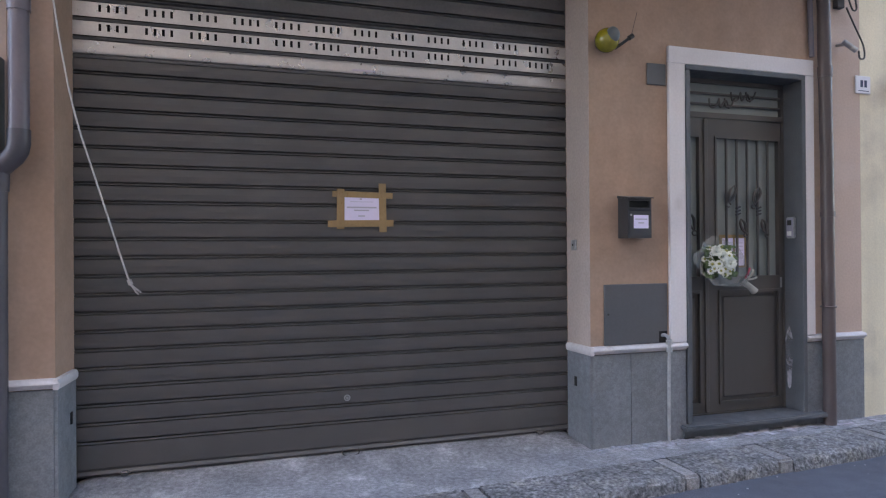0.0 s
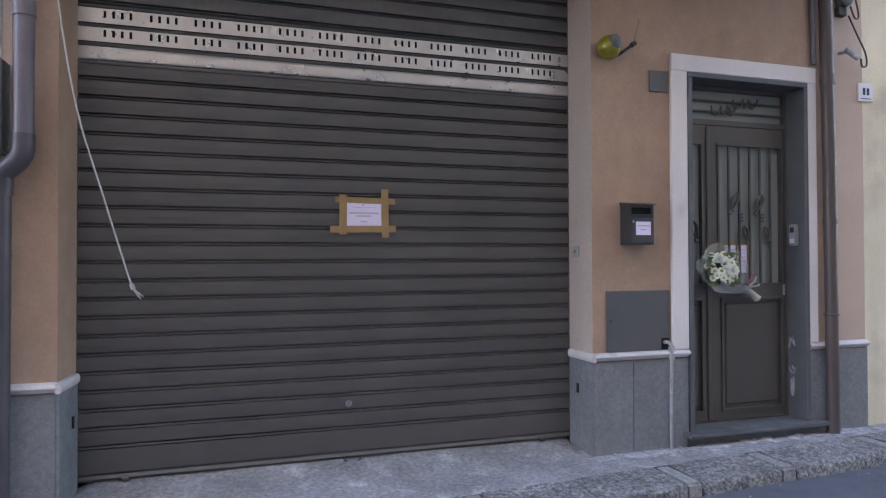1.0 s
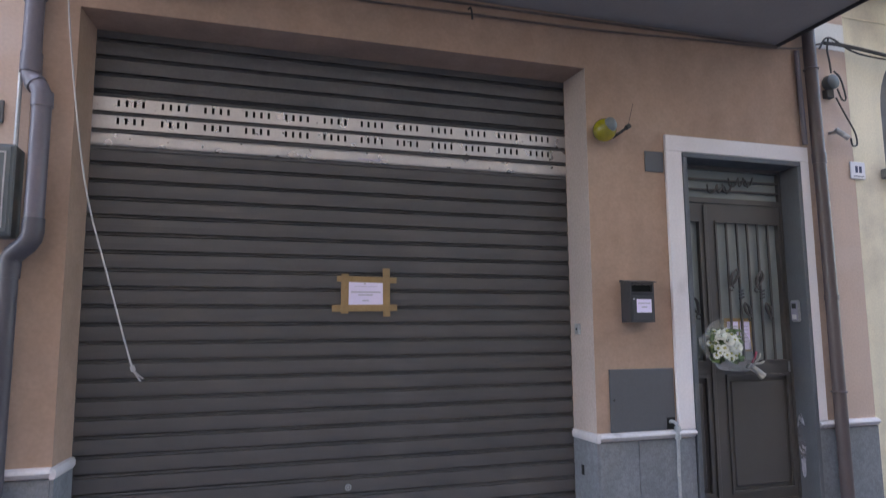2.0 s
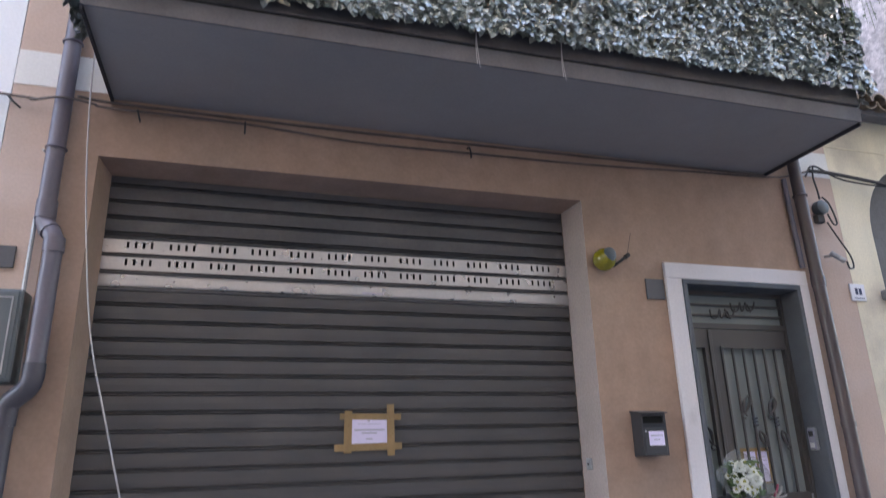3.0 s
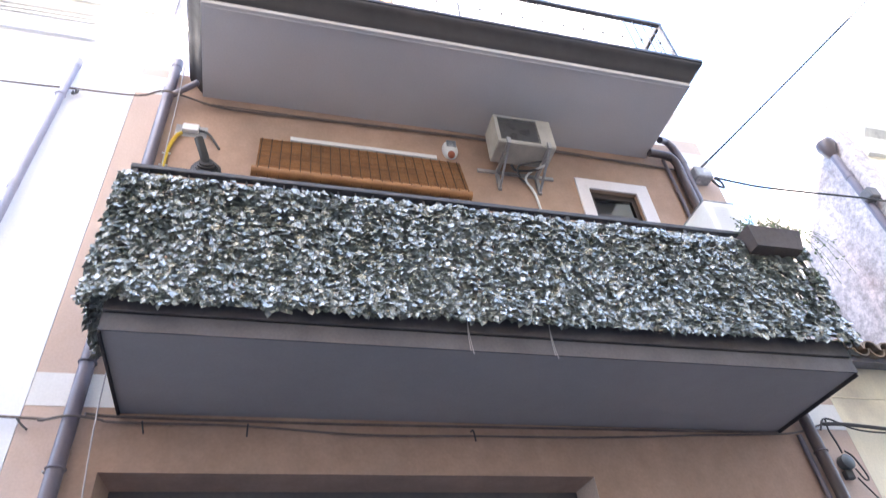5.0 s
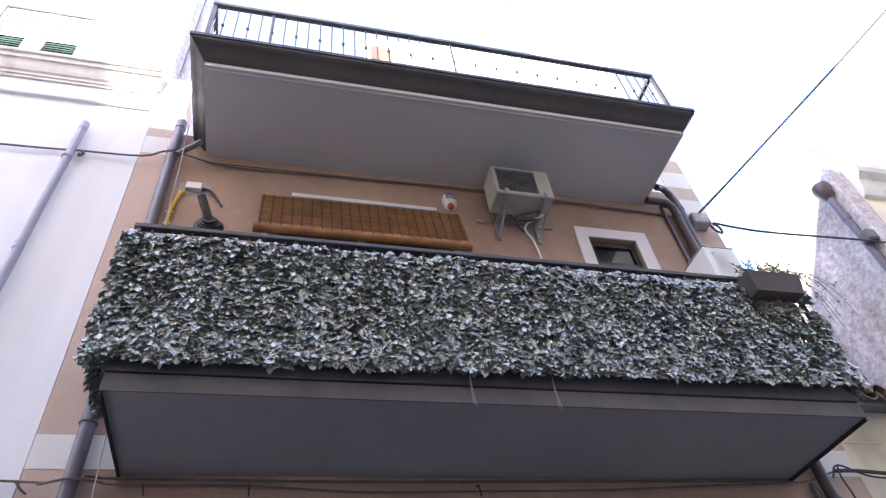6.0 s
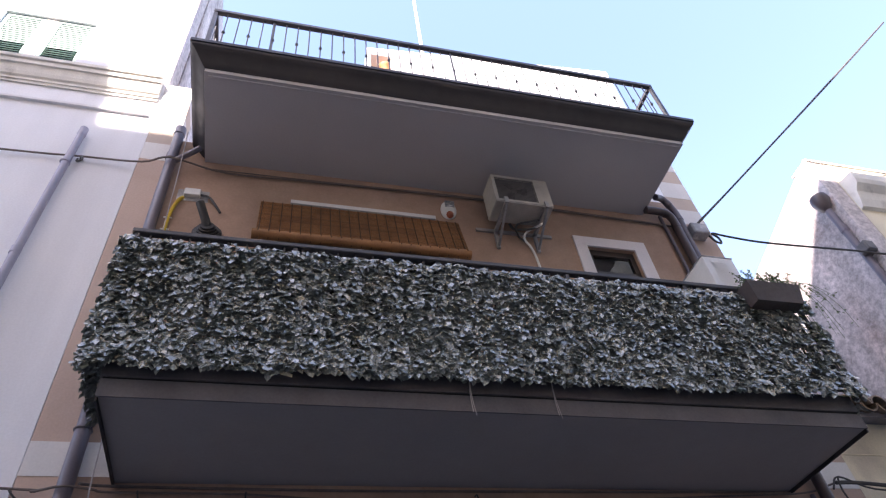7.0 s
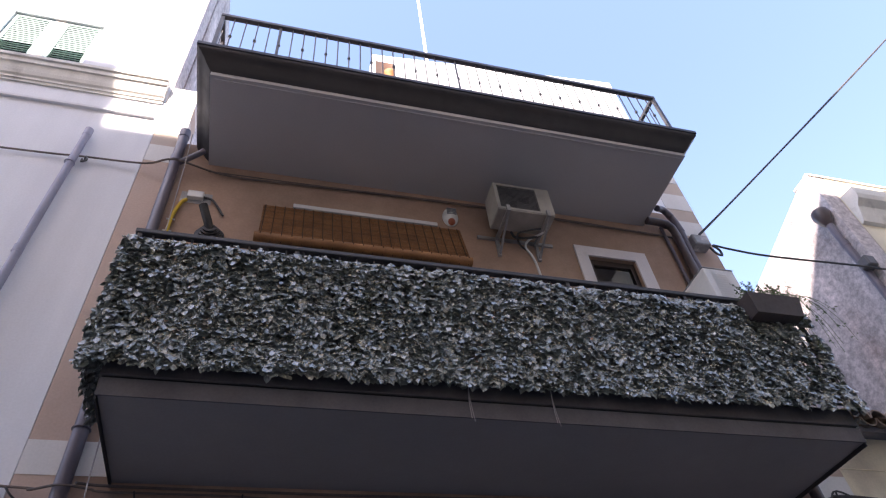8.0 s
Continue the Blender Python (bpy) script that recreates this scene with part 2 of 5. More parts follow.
GLASS = clear("window glass", (0.8, 0.83, 0.83), 0.03)
FROSTED = surface("frosted door glass", (0.23, 0.255, 0.245), 0.45, blotch=0.03, blotch_scale=3, grain=0.03, bump=0.02)
FILM = bpy.data.materials.new("clear florist wrap")
FILM.use_nodes = True
_f = FILM.node_tree
_mix, _clear, _gloss = _f.nodes.new("ShaderNodeMixShader"), _f.nodes.new("ShaderNodeBsdfTransparent"), _f.nodes["Principled BSDF"]
_gloss.inputs["Base Color"].default_value, _gloss.inputs["Roughness"].default_value = (0.7, 0.72, 0.7, 1), 0.25
_mix.inputs["Fac"].default_value = 0.32
_f.links.new(_clear.outputs[0], _mix.inputs[1]), _f.links.new(_gloss.outputs[0], _mix.inputs[2])
_f.links.new(_mix.outputs[0], _f.nodes["Material Output"].inputs["Surface"])

# ---- building blocks; all coordinates are places in the street ----
BASE = {}


def thing(name, at, label, category, group="", kind=""):
    ob = new(name)
    ob.location = at
    ob.empty_display_size = 0.1
    BASE[ob.name] = Vector(at)
    return tagged(ob, label, category, group, kind)


def mesh_of(name, bm, material, base=(0, 0, 0), smooth=False):
    bmesh.ops.translate(bm, verts=bm.verts, vec=-Vector(base))
    bmesh.ops.recalc_face_normals(bm, faces=bm.faces)
    me = bpy.data.meshes.new(name)
    bm.to_mesh(me)
    bm.free()
    me.materials.append(material)
    if smooth:
        me.shade_smooth()
        me.set_sharp_from_angle(angle=radians(40))
    return me


def part(name, bm, material, parent, label="", smooth=False):
    base = BASE[parent.name]
    ob = new(name, mesh_of(name, bm, material, base, smooth))
    ob.parent = parent
    BASE[ob.name] = base
    return tagged(ob, label)


def solid(name, bm, material, label, category, kind="", at=None, group="", smooth=False):
    """A thing that is one mesh; it may carry parts."""
    if at is None:
        xs, ys, zs = zip(*[v.co for v in bm.verts])
        at = ((min(xs) + max(xs)) / 2, (min(ys) + max(ys)) / 2, min(zs))
    ob = new(name, mesh_of(name, bm, material, at, smooth))
    ob.location = at
    BASE[ob.name] = Vector(at)
    return tagged(ob, label, category, group, kind)


def box(x0, x1, y0, y1, z0, z1, bevel=0.0, bm=None, segments=1):
    keep = bm or bmesh.new()
    b = bmesh.new() if bm else keep
    m = Matrix.LocRotScale(((x0 + x1) / 2, (y0 + y1) / 2, (z0 + z1) / 2), None, (abs(x1 - x0), abs(y1 - y0), abs(z1 - z0)))
    bmesh.ops.create_cube(b, size=1, matrix=m)
    if bevel:
        bmesh.ops.bevel(b, geom=b.edges[:], offset=bevel, segments=segments, affect="EDGES", clamp_overlap=True)
    if bm:
        tmp = bpy.data.meshes.new("joined")
        b.to_mesh(tmp)
        b.free()
        bm.from_mesh(tmp)
        bpy.data.meshes.remove(tmp)
    return keep


def tube(points, r, sides=8, bm=None, caps=True, radii=None):
    """A round bar along a line of points."""
    bm = bm or bmesh.new()
    pts = [Vector(p) for p in points]
    rings, side = [], None
    for i, p in enumerate(pts):
        d = (pts[min(i + 1, len(pts) - 1)] - pts[max(i - 1, 0)]).normalized()
        if side is None:
            side = d.orthogonal().normalized()
        side = (side - d * side.dot(d)).normalized()
        up = d.cross(side)
        rr = radii[i] if radii else r
        rings.append([bm.verts.new(p + rr * (math.cos(a) * side + math.sin(a) * up))
                      for a in (2 * math.pi * k / sides for k in range(sides))])
    for a, b in zip(rings, rings[1:]):
        for k in range(sides):
            bm.faces.new((a[k], a[(k + 1) % sides], b[(k + 1) % sides], b[k]))
    if caps:
        bm.faces.new(rings[0][::-1]), bm.faces.new(rings[-1])
    return bm


def curve(points, steps=6):
    """A smooth line through the points."""
    p = [Vector(q) for q in points]
    p = [2 * p[0] - p[1]] + p + [2 * p[-1] - p[-2]]
    out = []
    for i in range(1, len(p) - 2):
        a, b, c, d = p[i - 1:i + 3]
        for k in range(steps):
            t = k / steps
            out.append(0.5 * (2 * b + (c - a) * t + (2 * a - 5 * b + 4 * c - d) * t * t + (3 * b - a - 3 * c + d) * t ** 3))
    return out + [p[-2]]


def sag(a, b, drop, n=14):
    a, b = Vector(a), Vector(b)
    return [a.lerp(b, i / n) - Vector((0, 0, drop * 4 * (i / n) * (1 - i / n))) for i in range(n + 1)]


def prism_x(profile, x0, x1, bm=None):
    """A bar along x with a profile of (y, z) corners."""
    bm = bm or bmesh.new()
    a, b = [[bm.verts.new((x, y, z)) for y, z in profile] for x in (x0, x1)]
    n = len(profile)
    for i in range(n):
        bm.faces.new((a[i], a[(i + 1) % n], b[(i + 1) % n], b[i]))
    bm.faces.new(a[::-1]), bm.faces.new(b)
    return bm


def prism_z(plan, z0, z1, bm=None):
    bm = bm or bmesh.new()
    a, b = [[bm.verts.new((x, y, z)) for x, y in plan] for z in (z0, z1)]
    n = len(plan)
    for i in range(n):
        bm.faces.new((a[i], a[(i + 1) % n], b[(i + 1) % n], b[i]))
    bm.faces.new(a[::-1]), bm.faces.new(b)
    return bm


def pierced(x0, x1, z0, z1, y0, y1, holes=(), splay=0.0):
    """An upright wall along x, from y0 (street face) to y1, with openings (x0, x1, z0, z1) through it."""
    bm = bmesh.new()
    xs = sorted({x0, x1, *[h[0] for h in holes], *[h[1] for h in holes]})
    zs = sorted({z0, z1, *[h[2] for h in holes], *[h[3] for h in holes]})
    xs, zs = [x for x in xs if x0 <= x <= x1], [z for z in zs if z0 <= z <= z1]

    def full(i, k):
        if not (0 <= i < len(xs) - 1 and 0 <= k < len(zs) - 1):
            return False
        cx, cz = (xs[i] + xs[i + 1]) / 2, (zs[k] + zs[k + 1]) / 2
        return not any(h[0] < cx < h[1] and h[2] < cz < h[3] for h in holes)

    verts = {}

    def v(i, y, k):
        if (i, y, k) not in verts:
            verts[i, y, k] = bm.verts.new((xs[i], y, zs[k]))
        return verts[i, y, k]

    for i in range(len(xs) - 1):
        for k in range(len(zs) - 1):
            if not full(i, k):
                continue
            for y in (y0, y1):
                bm.faces.new((v(i, y, k), v(i + 1, y, k), v(i + 1, y, k + 1), v(i, y, k + 1)))
            for di, dk, e in ((-1, 0, ((i, k), (i, k + 1))), (1, 0, ((i + 1, k), (i + 1, k + 1))), (0, -1, ((i, k), (i + 1, k))), (0, 1, ((i, k + 1), (i + 1, k + 1)))):
                if not full(i + di, k + dk):
                    (a, b), (c, d) = e
                    bm.faces.new((v(a, y0, b), v(c, y0, d), v(c, y1, d), v(a, y1, b)))
    return bm


def bars(parent, rows, y, material, name="print_line"):
    """Lines of print that cannot be read: (x0, x1, z0, z1)."""
    for x0, x1, z0, z1 in rows:
        part(name, box(x0, x1, y - 0.0008, y, z0, z1), material, parent)


# ---- ground ----
def pavement_z(x):
    return 0.0 if x < 3.2 else 0.004 * (x - 3.2)


def kerb_y(x):
    return -0.71 + 0.075 * (x - 2.9) if x < 6 else -0.4775


ground = bmesh.new()
bmesh.ops.create_grid(ground, x_segments=2, y_segments=2, size=300, matrix=Matrix.Translation((0, 0, -0.13)))
solid("ground", ground, ASPHALT, "dark grey earth and asphalt far around", "ground", "structure")
road = bmesh.new()
cells = [[road.verts.new((x, y, -0.085 + 0.012 * noise.noise(Vector((x, y, 0)) * 1.3))) for y in (-7.15, -5.2, -3.6, -2.4, -1.7, -1.1, -0.5, 0.1)]
         for x in [-12 + 0.8 * i for i in range(43)]]
for a, b in zip(cells, cells[1:]):
    for k in range(7):
        road.faces.new((a[k], b[k], b[k + 1], a[k + 1]))
solid("road", road, ASPHALT, "dark blue-grey asphalt roadway of a narrow street", "road", "structure", smooth=True)
apron = bmesh.new()
cells = []
for x in [-6 + 0.12 * i for i in range(134)]:
    row = []
    for k in range(11):
        y = (kerb_y(x) + 0.325) * (1 - k / 10) + 0.34 * k / 10
        z = pavement_z(x) + 0.006 * noise.noise(Vector((x, y, 3)) * 4) + (0.05 * max(y, 0) / 0.3 if 0 < x < 3.2 else 0)
        row.append(apron.verts.new((x, y, z)))
    cells.append(row)
for a, b in zip(cells, cells[1:]):
    for k in range(10):
        apron.faces.new((a[k], b[k], b[k + 1], a[k + 1]))
solid("pavement", apron, CONCRETE, "worn light grey concrete pavement in front of the garage", "pavement", "structure", smooth=True)
kerbs = thing("kerb", (2.5, -0.65, -0.12), "rough chiselled dark lava stone kerb, worn and chipped", "kerb", kind="structure")
x = -5.0
stone = random.Random(5)
while x < 9.5:
    w = stone.uniform(0.55, 0.95)
    bm = bmesh.new()
    nx = 36
    prof = ((0.34, -0.13), (0.34, 0.0), (0.27, 0.0), (0.19, -0.001), (0.12, -0.003), (0.055, -0.006), (0.018, -0.010), (0.004, -0.022), (-0.002, -0.05), (-0.006, -0.085), (-0.01, -0.14))
    rows = []
    for i in range(nx + 1):
        xx = x + 0.004 + (w - 0.008) * i / nx
        row = []
        for j, (dy, dz) in enumerate(prof):
            n = noise.noise(Vector((xx * 7, j * 1.1, 1.7))) + 0.7 * noise.noise(Vector((xx * 31, j * 2.3, 4.1)))
            row.append(bm.verts.new((xx, kerb_y(xx) + dy + (0.011 * n if 5 < j else 0), pavement_z(xx) + dz + (0.006 * n if 1 < j < 6 else 0.009 * n if 5 < j < 10 else 0))))
        rows.append(row)
    for a, b in zip(rows, rows[1:]):
        for j in range(len(prof) - 1):
            bm.faces.new((a[j], b[j], b[j + 1], a[j + 1]))
    bm.faces.new(rows[0]), bm.faces.new(rows[-1][::-1])
    part("kerb_stone", bm, KERB, kerbs, smooth=True)
    if stone.random() < 0.6:
        g = stone.uniform(0.05, 0.13)
        bm = box(x + w, x + w + g, kerb_y(x + w) + 0.004, kerb_y(x + w) + 0.34, -0.13, pavement_z(x + w) - 0.002, 0.016, segments=2)
        part("mortar_joint", bm, MORTAR, kerbs, "pale mortar joint")
        w += g
    x += w

# ---- the house: walls ----
GARAGE, DOOR = (0.0, 3.2, -0.2, 3.215), (3.955, 5.04, -0.2, 2.655)
BALCONY_DOOR, WINDOW = (0.75, 2.45, 3.82, 6.2), (3.93, 4.48, 5.0, 6.245)
wall = pierced(-0.215, 5.25, -0.2, 7.17, 0.0, 0.3, (GARAGE, DOOR, BALCONY_DOOR, WINDOW))
for vert in wall.verts:
    if vert.co.y > 0.2 and vert.co.z < 3.3:
        if abs(vert.co.x) < 0.01:
            vert.co.x = 0.03
        elif abs(vert.co.x - 3.2) < 0.01:
            vert.co.x = 3.185
solid("wall_south", wall, PEACH, "peach plaster house wall with a garage and a door opening", "wall", "structure")
for name, x0, x1 in (("wall_edge_west", -0.5, -0.216), ("wall_edge_east", 5.25, 5.62)):
    strip = thing(name, ((x0 + x1) / 2, 0.15, -0.2), "mauve pink plaster strip at the edge of the house", "wall", kind="structure")
    for z0, z1, m, nm in ((-0.2, 3.63, PINK, "lower_wall"), (3.63, 3.86, BAND, "string_band"), (3.86, 6.82, PINK, "upper_wall"),
                          (6.82, 7.08, BAND, "quoin_band"), (7.08, 7.3, BEIGE, "quoin_band"), (7.3, 7.6, BAND, "quoin_band"),
                          (7.6, 7.85, BEIGE, "quoin_band"), (7.85, 8.15, BAND, "quoin_band")):
        part(nm, box(x0, x1, -0.003 if m is BAND else 0.0, 0.3, z0, z1), m, strip)
for name, x0, x1, y0, y1 in (("wall_side_west", -0.45, -0.2, 0.3, 6.0), ("wall_side_east", 5.3, 5.6, 0.3, 6.0), ("wall_north", -0.45, 5.6, 6.0, 6.25)):
    solid(name, box(x0, x1, y0, y1, -0.2, 7.0), GREYPLASTER, "plain grey rendered house wall", "wall", "structure")
solid("string_band", box(-0.2155, 0.012, -0.0035, -0.0005, 3.63, 3.86), BAND, "off-white painted band across the wall", "trim", "structure")
solid("upper_floor", box(-0.2, 5.3, 0.3, 6.0, 3.55, 3.8), GREYPLASTER, "plain floor slab inside the house", "floor", "structure")
solid("terrace_floor", box(-0.45, 5.6, 0.3, 6.25, 7.0, 7.17), GREYPLASTER, "flat roof terrace slab", "roof", "structure")

# right jamb only: wall plaster paled in colour for the street light it catches
solid("garage_jamb", prism_z([(3.2, 0.0005), (3.197, 0.0005), (3.180, 0.281), (3.1835, 0.281)], 0.687, 3.214), surface("jamb plaster with street light painted in", (0.47, 0.385, 0.34), 0.85, blotch=0.08, streak=0.06, bump=0.2),
      "garage opening jamb, its greyish pink paled to paint the light on it", "jamb", "structure")

# plinth of lava slabs with a pale rounded moulding
def plinth(x0, x1, joints, returns=()):
    p = thing("plinth", ((x0 + x1) / 2, 0, 0), "grey lava stone plinth with pale rounded marble moulding", "plinth", kind="structure")
    edges = [x0, *joints, x1]
    for a, b in zip(edges, edges[1:]):
        part("stone_slab", box(a + 0.0015, b - 0.0015, -0.022, -0.001, -0.1, 0.628, 0.003), STONE, p)
    nose = [(0.0, 0.63), (-0.024, 0.634), (-0.027, 0.645), (-0.042, 0.65), (-0.048, 0.661), (-0.044, 0.673), (-0.03, 0.682), (0.0, 0.686)]
    part("moulding", prism_x(nose, x0 - (0.02 if returns and returns[0] == x0 else 0), x1 + (0.02 if x1 in returns else 0)), SILL, p, smooth=True)
    for x in returns:
        s = 1 if x == x1 else -1
        back = (0.0255 if s > 0 else 0.0115) * s
        part("stone_slab", prism_z([(x + 0.0005 * s, -0.02), (x + 0.016 * s, -0.02), (x + back + 0.018 * s, 0.27), (x + back + 0.001 * s, 0.27)], -0.1, 0.628), STONE, p)
        bm = bmesh.new()
        rings = [[bm.verts.new((x + dx * s + back * max(y, 0) / 0.27, y, z)) for dx, z in [(0.0, 0.63), (0.022, 0.63), (0.03, 0.645), (0.03, 0.668), (0.02, 0.684), (0.0, 0.686)]] for y in (-0.046, 0.272)]
        for k in range(6):
            bm.faces.new((rings[0][k], rings[0][(k + 1) % 6], rings[1][(k + 1) % 6], rings[1][k]))
        bm.faces.new(rings[0]), bm.faces.new(rings[1][::-1])
        part("moulding", bm, SILL, p, smooth=True)
    return p


right_plinth = plinth(3.2, 3.953, (3.50,), (3.2,))
plinth(-0.5, 0.0, (-0.26,), (0.0,))
plinth(5.042, 5.62, ())
for x, y in ((3.183, 0.161), (0.031, 0.183)):
    bm = box(x - 0.012, x + 0.012, y - 0.024, y + 0.024, 0.385, 0.47, 0.01, segments=2)
    solid("cable_socket", bm, HOLE, "small black rubber socket on the stone jamb", "socket", group="jamb sockets")
bm = box(3.172, 3.195, 0.155, 0.215, 1.34, 1.415, 0.004)
lock_box = solid("key_switch", bm, GALV, "small steel key switch on the garage jamb", "switch")
part("keyhole", box(3.169, 3.173, 0.18, 0.192, 1.37, 1.385), HOLE, lock_box)

# ---- roller shutter ----
shutter = thing("roller_shutter", (1.6, 0.3, 0.05), "closed dark grey metal roller shutter with a bright slotted band", "shutter")
SLAT_Y, FIRST, PITCH = 0.293, 0.247, 0.1069


def slat(z0, z1, y=SLAT_Y):
    """A flat slat between the joints z0 and z1; the joint is a rolled bead between two grooves."""
    return prism_x([(y + 0.045, z0 - 0.011), (y + 0.024, z0 - 0.011), (y + 0.024, z0 - 0.007), (y + 0.003, z0 - 0.0065), (y - 0.001, z0 - 0.003), (y + 0.007, z0 + 0.004),
                    (y + 0.034, z0 + 0.0045), (y + 0.034, z0 + 0.0135), (y + 0.0015, z0 + 0.0145), (y, (z0 + z1) / 2), (y + 0.0015, z1 - 0.0125), (y + 0.006, z1 - 0.0112), (y + 0.045, z1 - 0.0112)], 0.022, 3.192)


def slotted(z0, z1, slots, low, high):
    """A bright slat with groups of four upright slots punched through."""
    return pierced(0.022, 3.192, z0, z1, SLAT_Y, SLAT_Y + 0.004, [(xc - 0.0078, xc + 0.0078, low, high) for xc in slots])


part("bottom_bar", prism_x([(0.29, 0.055), (0.325, 0.055), (0.325, 0.085), (0.305, 0.088), (0.29, 0.086), (0.278, 0.07)], 0.022, 3.192), SHUTTER, shutter)
part("bottom_slat", prism_x([(0.318, 0.09), (0.298, 0.09), (0.294, 0.10), (0.2935, 0.16), (0.295, FIRST - 0.0125), (0.318, FIRST - 0.0112)], 0.022, 3.192), SHUTTER, shutter)
for i in range(20):
    part("slat", slat(FIRST + i * PITCH, FIRST + (i + 1) * PITCH), SHUTTER, shutter)
TOPJOINT = FIRST + 20 * PITCH
part("slat", slat(TOPJOINT, 2.476), SHUTTER, shutter)
STEEL_LOW = 2.465
slots = [0.171 + 0.2485 * g + 0.046 * k for g in range(12) for k in range(4)]
part("plain_slat", prism_x([(0.316, 2.498), (0.295, 2.498), (0.292, 2.51), (0.292, 2.56), (0.296, 2.572), (0.316, 2.572)], 0.022, 3.192), ALUMINIUM, shutter, "bright aluminium slat")
part("slotted_slat", slotted(2.601, 2.682, slots, 2.63, 2.672), ALUMINIUM, shutter, "bright aluminium slat with slots")
part("slotted_slat", slotted(2.71, 2.795, slots, 2.741, 2.783), ALUMINIUM, shutter, "bright aluminium slat with slots")
for z0, z1 in ((2.466, 2.497), (2.573, 2.600), (2.683, 2.709), (2.796, 2.822)):
    m = (z0 + z1) / 2
    part("slat_joint", prism_x([(0.318, z0), (0.306, z0), (0.306, z0 + 0.005), (0.296, z0 + 0.006), (0.294, m), (0.297, z1 - 0.007), (0.308, z1 - 0.006), (0.308, z1), (0.318, z1)], 0.022, 3.192), SLAT_BARE, shutter, "dull galvanised joint")
# black sheet in place of the unlit garage seen through the slots
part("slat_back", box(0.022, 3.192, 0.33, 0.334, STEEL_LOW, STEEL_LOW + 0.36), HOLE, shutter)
for i in range(4):
    z0 = 2.834 + PITCH * i
    part("slat", slat(z0, z0 + PITCH), SLAT_BARE, shutter, "dull galvanised slat")
part("maker_mark", box(1.64, 1.79, 0.2905, 0.2915, 2.512, 2.524), INK, shutter)
bm = tube([(1.594 + 0.017 * math.cos(a), 0.293, 0.40 + 0.017 * math.sin(a)) for a in [k * math.pi / 6 for k in range(13)]], 0.005, 6)
lock = part("lock_plate", bm, GALV, shutter, smooth=True)
part("lock_core", tube([(1.594, 0.30, 0.40), (1.594, 0.288, 0.40)], 0.009, 10), GALV, lock)
part("pull_handle", tube(curve([(1.56, 0.285, 0.075), (1.565, 0.262, 0.045), (1.612, 0.255, 0.036), (1.66, 0.262, 0.045), (1.665, 0.285, 0.075)], 4), 0.0045, 6), IRON, shutter, smooth=True)
for x in (0.293, 2.946):
    b = part("floor_bolt", box(x - 0.02, x + 0.02, 0.25, 0.295, 0.052, 0.078, 0.005), SHUTTER, shutter)
    part("bolt_pin", tube([(x - 0.03, 0.262, 0.066), (x + 0.03, 0.262, 0.066)], 0.008, 8), IRON, b)
for x in (0.012, 3.202):
    part("guide_rail", box(x - 0.012, x + 0.012, 0.282, 0.345, 0.03, 3.2), SHUTTER, shutter)

# the taped notice
notice = solid("paper_notice", box(1.576, 1.813, 0.2795, 0.281, 1.539, 1.693), PAPER, "white printed paper notice taped to the shutter", "notice")
bars(notice, [(1.682, 1.696, 1.676, 1.687), (1.62, 1.77, 1.662, 1.665), (1.598, 1.792, 1.622, 1.632), (1.645, 1.742, 1.604, 1.613), (1.672, 1.715, 1.568, 1.576)], 0.2793, INK)
for i, (x0, x1, z0, z1) in enumerate(((1.505, 1.90, 1.69, 1.728), (1.475, 1.905, 1.502, 1.545), (1.533, 1.582, 1.488, 1.745), (1.808, 1.856, 1.468, 1.785))):
    t = prism_z([(x0, 0.278 - 0.0006 * i), (x1, 0.278 - 0.0006 * i), (x1, 0.2795 - 0.0006 * i), (x0, 0.2795 - 0.0006 * i)], z0, z1)
    bmesh.ops.rotate(t, verts=t.verts, cent=((x0 + x1) / 2, 0.28, (z0 + z1) / 2), matrix=Matrix.Rotation(radians((1.0, -0.8, 0.6, -0.8)[i]), 3, "Y"))
    part("tape_strip", t, TAPE, notice, "brown parcel tape")

# ---- entrance ----
surround = thing("door_surround", (4.47, -0.03, 0), "white painted surround of the entrance door", "door frame", kind="structure")
part("jamb", box(3.82, 3.955, -0.03, -0.001, 0.687, 2.655, 0.004), TRIM, surround)
part("jamb", box(5.04, 5.125, -0.03, -0.001, 0.687, 2.655, 0.004), TRIM, surround)
part("lintel", box(3.82, 5.125, -0.03, -0.001, 2.656, 2.775, 0.004), TRIM, surround)
reveal = thing("door_reveal", (4.5, 0.1, 0), "dark grey stone lining of the door recess", "door frame", kind="structure")
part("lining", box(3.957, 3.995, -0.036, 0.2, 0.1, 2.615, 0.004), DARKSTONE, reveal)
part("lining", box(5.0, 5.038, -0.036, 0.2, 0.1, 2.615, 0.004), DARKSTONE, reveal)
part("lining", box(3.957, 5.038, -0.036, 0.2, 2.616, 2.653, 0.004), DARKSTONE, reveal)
step_bm = box(3.90, 5.17, -0.10, 0.22, 0.068, 0.104, 0.008, segments=2)
solid("door_step", step_bm, DARKSTONE, "worn dark stone doorstep slab", "step", "structure")
solid("step_footing", box(3.93, 5.13, -0.03, 0.22, -0.1, 0.066), DARKSTONE, "dark footing below the doorstep", "step", "structure")

DY = 0.15
door = thing("entrance_door", (4.5, DY, 0.105), "dark bronze metal double door with barred frosted glass", "door")


def frame_of(x0, x1, z0, z1, w, y0, y1, bm=None):
    return pierced(x0, x1, z0, z1, y0, y1, ((x0 + w, x1 - w, z0 + w, z1 - w),))


